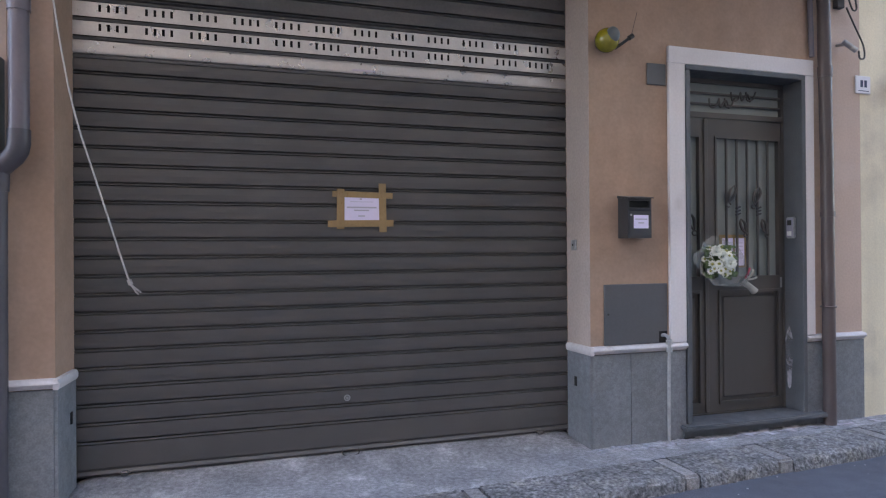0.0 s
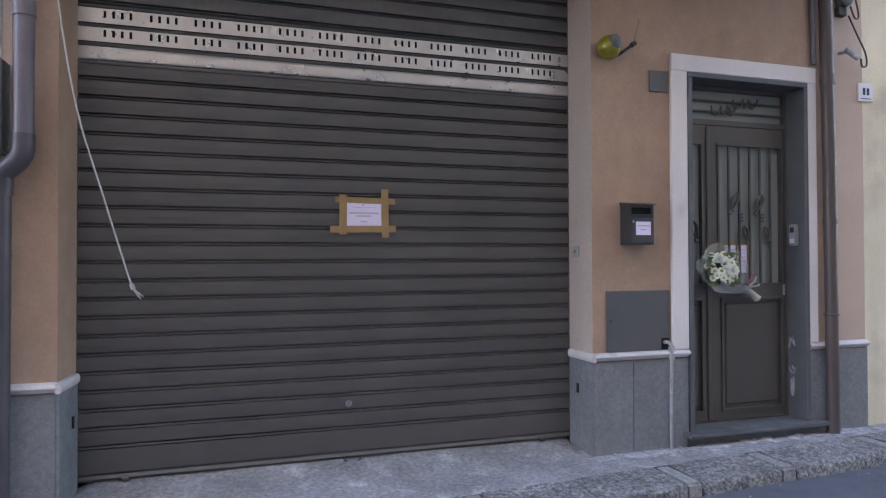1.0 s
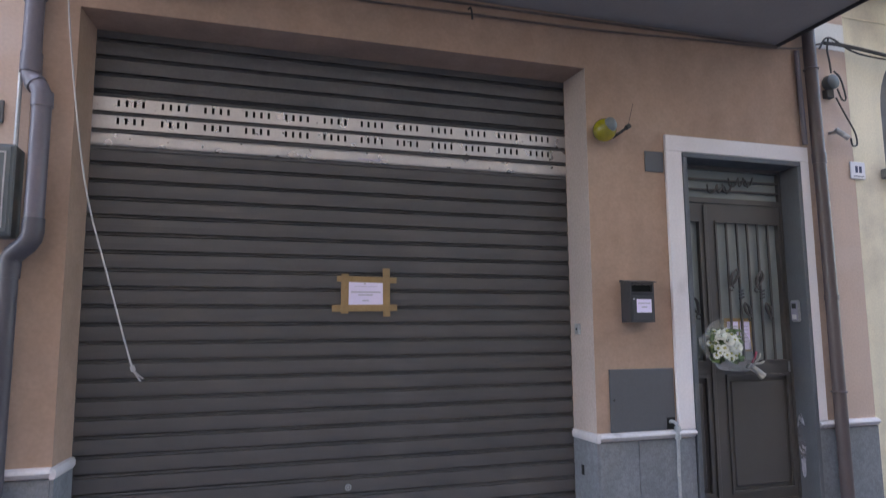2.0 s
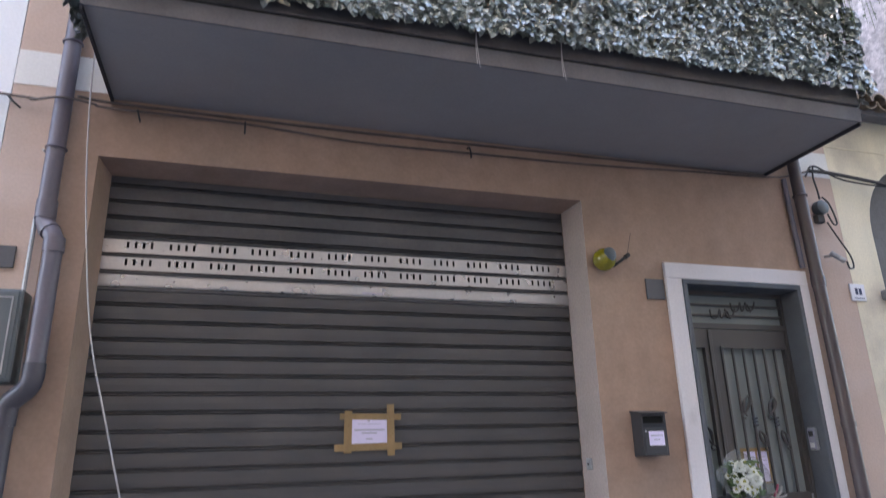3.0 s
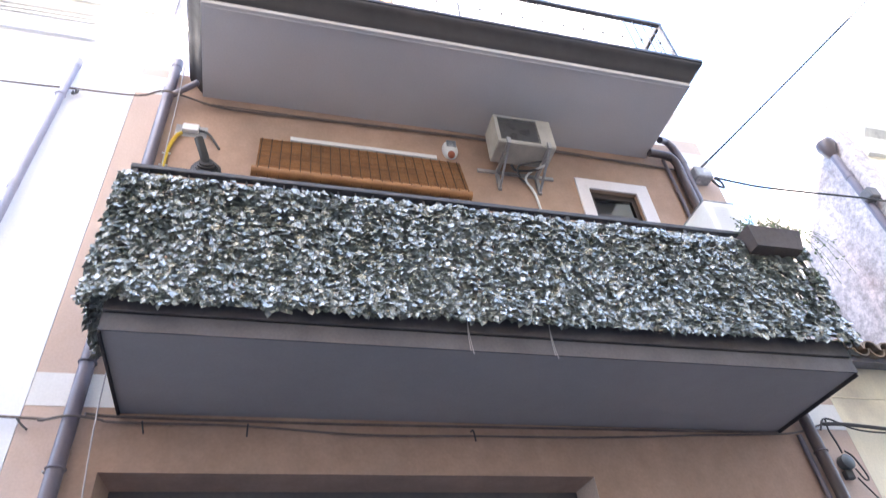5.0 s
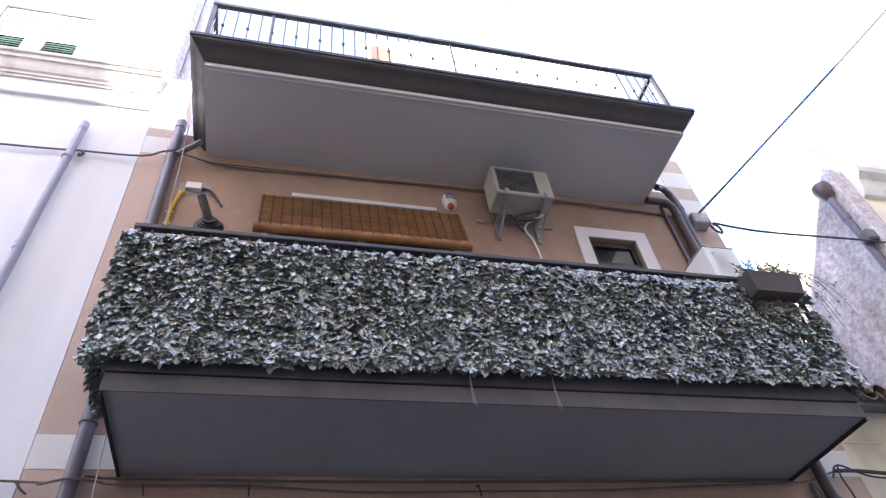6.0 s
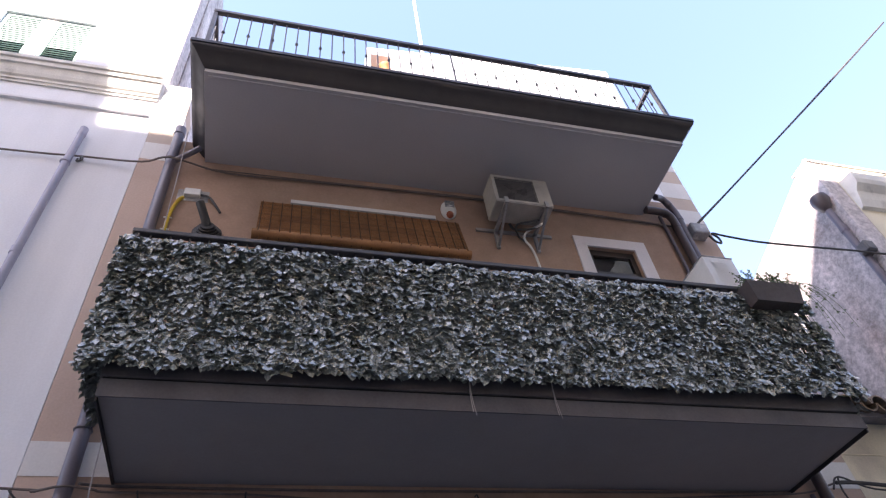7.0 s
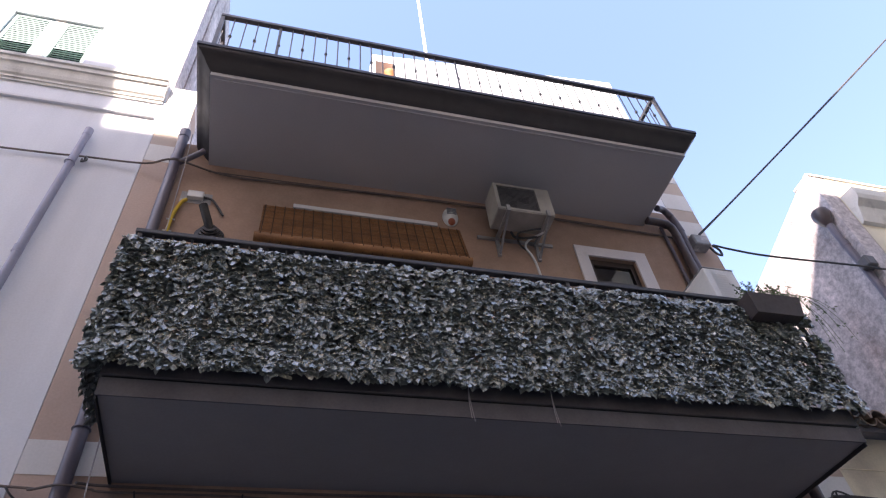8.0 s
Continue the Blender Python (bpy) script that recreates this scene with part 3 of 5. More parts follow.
part("door_frame", pierced(3.997, 4.998, 0.106, 2.614, DY - 0.012, DY + 0.05, ((4.03, 4.975, 0.115, 2.325), (4.03, 4.975, 2.365, 2.585))), DOORPAINT, door)
part("transom_glass", box(4.03, 4.975, DY + 0.02, DY + 0.028, 2.365, 2.585), FROSTED, door, "frosted glass of the fanlight")
for z in (2.43, 2.51):
    part("transom_bar", box(4.03, 4.975, DY - 0.008, DY + 0.018, z - 0.008, z + 0.008, 0.003), DOORPAINT, door)
main = part("main_leaf", pierced(4.265, 4.973, 0.118, 2.322, DY - 0.006, DY + 0.04, ((4.36, 4.943, 1.135, 2.178), (4.385, 4.94, 0.19, 1.02))), DOORPAINT, door)
small = part("side_leaf", pierced(4.032, 4.258, 0.118, 2.322, DY - 0.006, DY + 0.04, ((4.085, 4.205, 1.135, 2.178), (4.085, 4.205, 0.19, 1.02))), DOORPAINT, door)
part("meeting_strip", box(4.245, 4.278, DY - 0.02, DY - 0.006, 0.13, 2.31, 0.004), DOORPAINT, door)
for leaf, x0, x1 in ((main, 4.36, 4.943), (small, 4.085, 4.205)):
    part("glass_pane", box(x0, x1, DY + 0.022, DY + 0.028, 1.135, 2.178), FROSTED, leaf, "frosted greenish glass")
    part("glass_bead", frame_of(x0 - 0.012, x1 + 0.012, 1.123, 2.19, 0.014, DY - 0.016, DY + 0.004), DOORPAINT, leaf)
for leaf, x0, x1 in ((main, 4.385, 4.94), (small, 4.085, 4.205)):
    bm = box(x0, x1, DY + 0.012, DY + 0.03, 0.19, 1.02)
    box(x0 + 0.035, x1 - 0.035, DY - 0.002, DY + 0.014, 0.225, 0.985, 0.012, bm)
    part("lower_panel", bm, DOORPAINT, leaf)
    part("panel_moulding", frame_of(x0 - 0.012, x1 + 0.012, 0.178, 1.032, 0.02, DY - 0.018, DY + 0.004), DOORPAINT, leaf)


def scroll(cx, cz, size, lean, y):
    """A wrought leaf: two bowed strokes and a curl."""
    bm = bmesh.new()
    for s in (-1, 1):
        pts = curve([(cx + lean * -0.3 * size, y, cz + 1.0 * size), (cx + s * 0.3 * size - 0.1 * size * lean, y - 0.004, cz + 0.5 * size), (cx + s * 0.22 * size + 0.1 * lean * size, y, cz - 0.1 * size),
                     (cx + lean * 0.35 * size, y, cz - 0.6 * size)], 5)
        n = len(pts)
        tube(pts, 0, 6, bm, radii=[0.004 + 0.008 * math.sin(math.pi * i / (n - 1)) for i in range(n)])
    a = [k * math.pi / 6 for k in range(11)]
    tube([(cx + lean * 0.35 * size + 0.25 * size * math.cos(t), y, cz - 0.75 * size + 0.2 * size * math.sin(t)) for t in a], 0.006, 6, bm)
    return bm


for i in range(5):
    x = 4.36 + 0.583 * (i + 1) / 6
    bar = part("iron_bar", box(x - 0.007, x + 0.007, DY - 0.012, DY + 0.006, 1.135, 2.178, 0.002), DOORPAINT, main)
for x, z, s, lean in ((4.495, 1.74, 0.085, -1), (4.73, 1.73, 0.085, -1), (4.60, 1.50, 0.07, 1), (4.80, 1.50, 0.07, 1)):
    part("iron_leaf", scroll(x, z, s, lean, DY - 0.016), DOORPAINT, main, smooth=True)
for x in (4.555, 4.75):
    for z in (1.60, 1.625, 1.65):
        part("iron_collar", tube([(x - 0.02, DY - 0.014, z), (x + 0.02, DY - 0.014, z + 0.012)], 0.008, 6), IRON, main)
part("iron_leaf", scroll(4.13, 1.53, 0.09, 1, DY - 0.012), IRON, small, smooth=True)
for x, z in ((4.42, 2.44), (4.62, 2.50)):
    bm = bmesh.new()
    for dx, dz, s in ((-0.09, 0.0, 1), (0.0, 0.0, -1), (0.05, 0.01, 1)):
        tube(curve([(x + dx - 0.03, DY - 0.012, z + dz + 0.03), (x + dx - 0.02, DY - 0.012, z + dz - 0.03), (x + dx + 0.03, DY - 0.012, z + dz - 0.025 * s), (x + dx + 0.06, DY - 0.012, z + dz + 0.035 * s)], 5), 0.007, 6, bm)
    part("iron_scroll", bm, DOORPAINT, door, smooth=True)
part("door_lock", box(4.955, 4.972, DY - 0.014, DY - 0.006, 1.04, 1.12, 0.002), GALV, main)
mourning = solid("taped_notices", box(4.405, 4.665, DY + 0.016, DY + 0.0175, 1.20, 1.45), TAPE, "brown tape holding paper sheets behind the door bars", "notice")
for x0, x1 in ((4.43, 4.53), (4.548, 4.635)):
    p = part("paper_sheet", box(x0, x1, DY + 0.013, DY + 0.015, 1.215, 1.425), PAPER, mourning, "white printed sheet")
    bars(p, [(x0 + 0.015, x1 - 0.015, zz, zz + 0.005) for zz in (1.27, 1.30, 1.33, 1.36, 1.385)], DY + 0.0128, INK)
bell = thing("intercom", (4.99, 0.06, 1.42), "silver video intercom on the stone reveal", "intercom")
part("housing", box(4.972, 4.999, 0.02, 0.10, 1.42, 1.585, 0.008, segments=2), GALV, bell)
part("face", box(4.968, 4.973, 0.03, 0.09, 1.43, 1.575, 0.002), PIPE_LILAC, bell)
part("button", box(4.964, 4.969, 0.04, 0.08, 1.44, 1.475, 0.002), WHITEPLASTIC, bell)
part("speaker_grille", box(4.9655, 4.969, 0.04, 0.08, 1.52, 1.56, 0.001), IRON, bell)

# letterbox
mail = thing("letterbox", (3.51, -0.06, 1.42), "charcoal metal letterbox with a paper label on the wall", "letterbox")
bm = pierced(3.42, 3.605, 1.42, 1.695, -0.118, -0.001, ((3.433, 3.590, 1.625, 1.672),))
part("body", bm, MAILBOX, mail)
part("slot_back", box(3.425, 3.60, -0.1, -0.097, 1.62, 1.68), HOLE, mail)
bm = prism_x([(-0.001, 1.712), (-0.125, 1.697), (-0.14, 1.692), (-0.14, 1.688), (-0.001, 1.694)], 3.413, 3.612)
part("hood", bm, MAILBOX, mail)
part("flap", prism_x([(-0.122, 1.624), (-0.118, 1.60), (-0.119, 1.60), (-0.126, 1.622)], 3.43, 3.592), MAILBOX, mail)
dr = part("front_door", box(3.431, 3.592, -0.123, -0.1175, 1.432, 1.597, 0.002), MAILBOX, mail)
part("keyhole", tube([(3.442, -0.122, 1.575), (3.442, -0.127, 1.575)], 0.007, 8), GALV, dr)
lab = part("paper_label", box(3.462, 3.577, -0.1245, -0.1232, 1.485, 1.575), PAPER, mail, "white paper label")
bars(lab, [(3.474, 3.567, 1.543, 1.551), (3.497, 3.542, 1.518, 1.526)], -0.1247, INK)

hatch = solid("meter_hatch", box(3.30, 3.806, -0.012, -0.001, 0.688, 1.105, 0.003), PANEL, "grey painted metal hatch over the plinth", "hatch")
part("keyhole", tube([(3.33, -0.011, 0.90), (3.33, -0.015, 0.90)], 0.008, 8), IRON, hatch)
part("pipe_opening", box(3.735, 3.80, -0.0135, -0.012, 0.69, 0.77), HOLE, hatch)
solid("junction_cover", box(3.655, 3.808, -0.014, -0.001, 2.495, 2.645, 0.003), PANEL, "square grey junction cover beside the door surround", "cover")
bm = tube(curve([(3.76, -0.005, 0.74), (3.762, -0.05, 0.745), (3.772, -0.07, 0.72), (3.776, -0.07, 0.68), (3.778, -0.066, 0.6), (3.788, -0.045, 0.3), (3.792, -0.04, 0.01)], 5), 0.012, 8)
water = solid("water_pipe", bm, LEAD, "grey pipe with flaking white paint beside the door", "pipe", smooth=True)
part("elbow_nut", tube([(3.773, -0.07, 0.715), (3.777, -0.07, 0.685)], 0.022, 8), GALV, water)
part("elbow_nut", tube([(3.778, -0.067, 0.63), (3.779, -0.065, 0.66)], 0.021, 8), GALV, water)

# yellow alarm lamp
bm = bmesh.new()
bmesh.ops.create_uvsphere(bm, u_segments=20, v_segments=14, radius=0.082, matrix=Matrix.Translation((3.29, -0.085, 2.745)))
siren = solid("alarm_lamp", bm, YELLOW, "round yellow glass alarm lamp on a bracket with an aerial", "lamp", smooth=True)
bm = bmesh.new()
bmesh.ops.create_uvsphere(bm, u_segments=16, v_segments=8, radius=0.054, matrix=Matrix.LocRotScale((3.30, -0.145, 2.765), None, (0.9, 0.6, 1)))
part("lamp_face", bm, METERBOX, siren, smooth=True)
part("bracket", tube([(3.36, -0.07, 2.70), (3.385, -0.1, 2.72), (3.46, -0.11, 2.775)], 0.011, 6), IRON, siren)
part("bracket_knob", tube([(3.445, -0.11, 2.765), (3.475, -0.11, 2.785)], 0.017, 8), IRON, siren)
part("wall_foot", tube([(3.29, -0.03, 2.745), (3.29, -0.001, 2.745)], 0.045, 12), IRON, siren)
part("aerial", tube([(3.462, -0.11, 2.78), (3.515, -0.10, 2.95)], 0.0018, 5), IRON, siren)

# house number: a tile with plain bars
tile = solid("number_tile", box(5.565, 5.72, -0.014, -0.001, 2.56, 2.70, 0.004), ENAMEL, "white enamel tile with dark blue marks on the wall edge", "tile")
bars(tile, [(5.612, 5.64, 2.61, 2.665), (5.652, 5.68, 2.61, 2.665), (5.59, 5.70, 2.578, 2.584)], -0.0142, INK_DARK, "mark")

# ---- drainpipes ----
def drainpipe(points, r, material, label, collars, clips=()):
    p = thing("drainpipe", points[-1], label, "drainpipe")
    part("pipe", tube(points, r, 14), material, p, smooth=True)
    for a, b in collars:
        part("collar", tube([a, b], r * 1.12, 14), material, p, smooth=True)
    for c in clips:
        x, y, z = c
        ring = [(x + (r + 0.004) * math.cos(t), y + (r + 0.004) * math.sin(t), z) for t in [k * math.pi / 8 for k in range(17)]]
        part("clip", tube(ring, 0.007, 6), material, p, smooth=True)
    return p


west_pipe = drainpipe([(-0.20, -0.075, 7.25), (-0.202, -0.075, 5.0), (-0.205, -0.075, 2.81), (-0.203, -0.077, 2.765), (-0.19, -0.085, 2.73), (-0.145, -0.112, 2.675), (-0.131, -0.12, 2.645), (-0.127, -0.122, 2.60), (-0.128, -0.122, 1.93)],
                      0.048, PIPE, "mauve-grey plastic drainpipe with an offset bend and darker foot",
                      [((-0.204, -0.075, 2.88), (-0.203, -0.076, 2.77)), ((-0.127, -0.122, 2.65), (-0.126, -0.122, 2.57)), ((-0.16, -0.103, 2.693), (-0.18, -0.092, 2.715)), ((-0.2, -0.075, 7.15), (-0.2, -0.075, 7.26)),
                       ((-0.202, -0.075, 6.75), (-0.202, -0.075, 6.83))], [(-0.204, -0.075, 3.9), (-0.202, -0.075, 5.6), (-0.204, -0.075, 3.2)])
part("elbow", tube([(-0.128, -0.122, 1.97), (-0.128, -0.122, 1.90), (-0.135, -0.12, 1.865), (-0.155, -0.112, 1.835), (-0.215, -0.09, 1.785), (-0.232, -0.082, 1.76), (-0.236, -0.08, 1.66)], 0.053, 14), PIPE_DARK, west_pipe, "dark grey elbow", smooth=True)
part("foot_pipe", tube([(-0.236, -0.08, 1.70), (-0.238, -0.08, 0.9), (-0.24, -0.08, -0.02)], 0.046, 14), PIPE_DARK, west_pipe, "dark lower pipe", smooth=True)
part("bracket_screw", tube([(-0.262, -0.03, 3.19), (-0.27, -0.07, 3.19)], 0.007, 6), GALV, west_pipe)
drainpipe([(5.115, -0.075, 6.62), (5.115, -0.075, 4.3), (5.165, -0.075, 3.85), (5.178, -0.075, 2.9), (5.195, -0.075, 2.0), (5.20, -0.08, 0.0)], 0.047, PIPE_BROWN, "brown plastic drainpipe down the house edge",
          [((5.183, -0.075, 2.72), (5.184, -0.075, 2.64)), ((5.197, -0.076, 1.62), (5.197, -0.076, 1.58))], [(5.171, -0.075, 3.4), (5.197, -0.078, 0.9)])

meter = thing("meter_box", (-0.42, -0.1, 1.87), "grey-green electricity meter box on the wall", "meter box")
part("body", box(-0.62, -0.222, -0.15, -0.001, 1.87, 2.352, 0.008), METERBOX, meter)
part("door", box(-0.605, -0.24, -0.158, -0.15, 1.885, 2.337, 0.004), METERBOX, meter)
part("door_edge", frame_of(-0.58, -0.262, 1.91, 2.31, 0.008, -0.162, -0.157), GALV, meter)
part("conduit", tube([(-0.262, -0.03, 2.35), (-0.262, -0.03, 2.80)], 0.012, 8), GALV, meter)
solid("wall_plaque", box(-0.47, -0.335, -0.016, -0.001, 2.50, 2.625, 0.003), PANEL, "small square grey cover plate on the wall", "cover")

# ---- lower balcony ----
B1X0, B1X1, B1Y, B1Z = 0.032, 4.91, -0.94, 3.59
balcony = thing("lower_balcony", (2.48, -0.47, B1Z), "concrete balcony slab with soffit painted darker for shade and a dark iron railing", "balcony")
part("slab", box(B1X0 + 0.012, B1X1 - 0.012, B1Y + 0.012, -0.002, B1Z + 0.004, 3.79), SOFFIT_SHADED, balcony)
part("slab_edge", box(B1X0, B1X1, B1Y, B1Y + 0.011, B1Z, 3.698), FASCIA_PALE, balcony, "pale grey front edge")
for x in (B1X0, B1X1 - 0.011):
    part("side_edge", box(x, x + 0.011, B1Y + 0.012, -0.002, B1Z - 0.022, 3.698), GUTTER, balcony, "dark side edge")
part("edge_groove", box(B1X0 + 0.008, B1X1 - 0.008, B1Y + 0.006, -0.002, 3.699, 3.712), HOLE, balcony)
part("floor_slab", box(B1X0 - 0.005, B1X1 + 0.005, B1Y - 0.006, -0.002, 3.713, 3.842, 0.004), FASCIA, balcony, "brown-grey stone edge")
RY = -0.965
railing = thing("balcony_railing", (2.48, RY, 3.80), "dark grey iron balcony railing behind an ivy screen", "railing")
RX0, RX1 = -0.035, 4.955
part("top_rail", box(RX0 - 0.01, RX1 + 0.01, RY - 0.025, RY + 0.025, 4.787, 4.825, 0.005), RAILIRON, railing)
for x in (RX0, RX1):
    part("side_rail", box(x - 0.02, x + 0.02, RY + 0.026, -0.002, 4.79, 4.823, 0.004), RAILIRON, railing)
part("bottom_rail", box(RX0, RX1, RY - 0.012, RY + 0.012, 3.87, 3.895), RAILIRON, railing)
for i in range(6):
    x = RX0 + 0.02 + (RX1 - RX0 - 0.04) * i / 5
    part("post", box(x - 0.015, x + 0.015, RY - 0.015, RY + 0.015, 3.80, 4.786), RAILIRON, railing)
for i in range(41):
    x = RX0 + 0.1 + (RX1 - RX0 - 0.2) * i / 40
    part("baluster", box(x - 0.006, x + 0.006, RY - 0.006, RY + 0.006, 3.896, 4.786), RAILIRON, railing)


# ---- ivy screen on the railing ----
def leaf_shape(rng, size):
    """An ivy leaf: a stalk end, five lobes, folded along the midrib."""
    out = [(0.0, -0.45), (-0.34, -0.5), (-0.55, -0.12), (-0.33, 0.05), (-0.3, 0.42), (0.0, 0.75), (0.3, 0.42), (0.33, 0.05), (0.55, -0.12), (0.34, -0.5)]
    fold, curl, crease = rng.uniform(0.12, 0.45), rng.uniform(-0.35, 0.4), rng.uniform(0.03, 0.12)
    pts = [(0.0, -0.05, 0.0)] + [(x * rng.uniform(0.85, 1.12), y * rng.uniform(0.9, 1.1), -fold * abs(x) + curl * y * y + crease * (-1) ** k) for k, (x, y) in enumerate(out)]
    tris = [(0, k, k % 10 + 1) for k in range(1, 11)]
    return np.array(pts) * size, tris


def leaf_pose(rng, place, out_dir):
    """A leaf hanging off the screen, tip down and outward."""
    n = (Vector(out_dir) + Vector((rng.gauss(0, 0.34), rng.gauss(0, 0.3), rng.gauss(0.48, 0.34)))).normalized()
    down = Vector((rng.gauss(0, 0.55), rng.gauss(0, 0.3), -1))
    down = (down - n * down.dot(n)).normalized()
    side = down.cross(n)
    return Matrix.Translation(place) @ Matrix((side, down, n)).transposed().to_4x4()


def joined_leaves(name, poses, shapes, rng):
    verts, faces = [], []
    for m in poses:
        pts, tris = shapes[rng.randrange(len(shapes))]
        k = len(verts)
        a = np.array(m)
        verts.extend((pts @ a[:3, :3].T + a[:3, 3]).tolist())
        faces.extend([(t[0] + k, t[1] + k, t[2] + k) for t in tris])
    me = bpy.data.meshes.new(name)
    me.from_pydata(verts, [], faces)
    return me


ivy_rng = random.Random(11)
SHAPES = [leaf_shape(ivy_rng, s) for s in (0.05, 0.057, 0.06, 0.065, 0.071, 0.054, 0.062, 0.047)]
ivy = thing("ivy_screen", (2.48, RY - 0.03, 3.76), "artificial ivy hedge screen of glossy dark green leaves along the railing", "ivy screen")


def ragged(x):
    return 3.742 + 0.014 * x + 0.03 * noise.noise(Vector((x * 5, 0, 0)))


single, rest = [], []
for layer, count in ((0, 7800), (1, 5000), (2, 2400), (3, 350)):
    for i in range(count):
        x = ivy_rng.uniform(RX0 - 0.05, RX1 + 0.04)
        low, high = ragged(x), 4.715 + 0.025 * noise.noise(Vector((x * 4, 7, 0)))
        z = ivy_rng.uniform(low, high) if layer < 3 else ivy_rng.uniform(low - 0.02, low + 0.16)
        thin = x > 4.62 and noise.noise(Vector((x * 9, z * 9, 2))) > 0.2
        slit = abs(x - 4.86 - 0.03 * noise.noise(Vector((z * 7, 1, 4)))) < 0.042 and 4.15 < z < 4.60
        if thin or slit:
            continue
        bulge = 0.016 * noise.noise(Vector((x * 2.3, z * 2.3, 5)))
        y = RY - 0.03 - 0.010 * min(layer, 2) - bulge + ivy_rng.uniform(-0.008, 0.008) - 0.018 * max(0, 1 - (z - low) / 0.25)
        (single if layer == 2 and 1.7 < x < 2.75 and len(single) < 300 else rest).append(leaf_pose(ivy_rng, (x, y, z), (0, -1, 0)))
for x, s, count in ((RX0 - 0.03, -1, 1500), (RX1 + 0.03, 1, 280)):
    for i in range(count):
        y, z = ivy_rng.uniform(RY - 0.04, -0.36 if s < 0 else -0.05), ivy_rng.uniform(3.76, 4.74)
        rest.append(leaf_pose(ivy_rng, (x + s * ivy_rng.uniform(-0.015, 0.03), y, z), (s, 0, 0)))
base = BASE[ivy.name]
shift = Matrix.Translation(-base)
me = joined_leaves("foliage", [shift @ m for m in rest], SHAPES, ivy_rng)
me.materials.append(IVY)
foliage = new("foliage", me)
foliage.parent = ivy
tagged(foliage, kind="stuff")
leaf_meshes = []
for pts, tris in SHAPES:
    lm = bpy.data.meshes.new("leaf")
    lm.from_pydata(pts.tolist(), [], tris)
    lm.materials.append(IVY)
    leaf_meshes.append(lm)
for m in single:
    lf = new("leaf", leaf_meshes[ivy_rng.randrange(len(leaf_meshes))])
    lf.parent = ivy
    lf.matrix_basis = shift @ m
# the net that carries the leaves
net = bmesh.new()
for i in range(84):
    x = RX0 + (RX1 - RX0) * i / 83
    tube([(x, RY - 0.024, 3.80), (x, RY - 0.024, 4.73)], 0.0025, 4, net, caps=False)
for i in range(17):
    z = 3.81 + 0.057 * i
    tube([(RX0, RY - 0.024, z), (RX1, RY - 0.024, z)], 0.0025, 4, net, caps=False)
part("net", net, STEM, ivy, "dark green plastic net")
# strings left hanging from the screen
for x in (2.06, 2.60):
    bm = tube(curve([(x, RY - 0.01, 3.82), (x + 0.004, -0.965, 3.72), (x + 0.012, -0.962, 3.62), (x + 0.02, -0.962, 3.55)], 4), 0.003, 5)
    tube(curve([(x, RY - 0.012, 3.80), (x - 0.004, -0.97, 3.68), (x + 0.002, -0.965, 3.57)], 4), 0.003, 5, bm)
    solid("loose_string", bm, ROPE, "short white string hanging from the ivy screen", "string", group="strings on the balcony")

# rope hanging from the terrace past the lower balcony, frayed at its end
bm = tube(curve([(-0.087, -0.24, 7.0), (-0.08, -0.18, 6.4), (-0.075, -0.14, 5.6), (-0.066, -0.15, 4.6), (-0.056, -0.17, 3.75), (-0.02, -0.2, 3.2), (0.045, -0.2, 2.62), (0.128, -0.2, 2.1), (0.25, -0.2, 1.66), (0.36, -0.2, 1.28), (0.386, -0.2, 1.2)], 6), 0.0047, 7)
rope = solid("hanging_rope", bm, ROPE, "pale rope with a frayed knot hanging beside the garage", "rope", smooth=True)
part("knot", tube([(0.384, -0.2, 1.205), (0.394, -0.2, 1.178)], 0.012, 8), ROPE, rope, smooth=True)
for dx in (-0.010, 0.0, 0.012):
    part("frayed_end", tube([(0.392, -0.2, 1.18), (0.43 + dx, -0.2, 1.125 + abs(dx))], 0.0045, 5), ROPE, rope)

# flower trough on the corner of the railing
trough = thing("flower_trough", (4.68, -1.06, 4.65), "brown plastic flower trough with straggly plants hung on the railing", "planter")
bm = bmesh.new()
outer = [[(4.47, -0.995), (4.89, -0.995), (4.89, -1.115), (4.47, -1.115)], [(4.44, -0.985), (4.92, -0.985), (4.92, -1.14), (4.44, -1.14)]]
lo, hi = [[bm.verts.new((x, y, z)) for x, y in ring] for ring, z in zip(outer, (4.65, 4.83))]
inner = [bm.verts.new((x, y, 4.83)) for x, y in [(4.452, -0.997), (4.908, -0.997), (4.908, -1.128), (4.452, -1.128)]]
soil = [bm.verts.new((x, y, 4.80)) for x, y in [(4.452, -0.997), (4.908, -0.997), (4.908, -1.128), (4.452, -1.128)]]
for a, b in ((lo, hi), (hi, inner), (inner, soil)):
    for k in range(4):
        bm.faces.new((a[k], a[(k + 1) % 4], b[(k + 1) % 4], b[k]))
bm.faces.new(lo[::-1]), bm.faces.new(soil)
part("trough", bm, PLANTER, trough)
for x in (4.55, 4.81):
    part("hook", tube([(x, -1.0, 4.83), (x, -0.975, 4.915), (x, -0.935, 4.91), (x, -0.932, 4.845)], 0.005, 6), RAILIRON, trough)
herb_rng = random.Random(3)
stems, tips = bmesh.new(), []
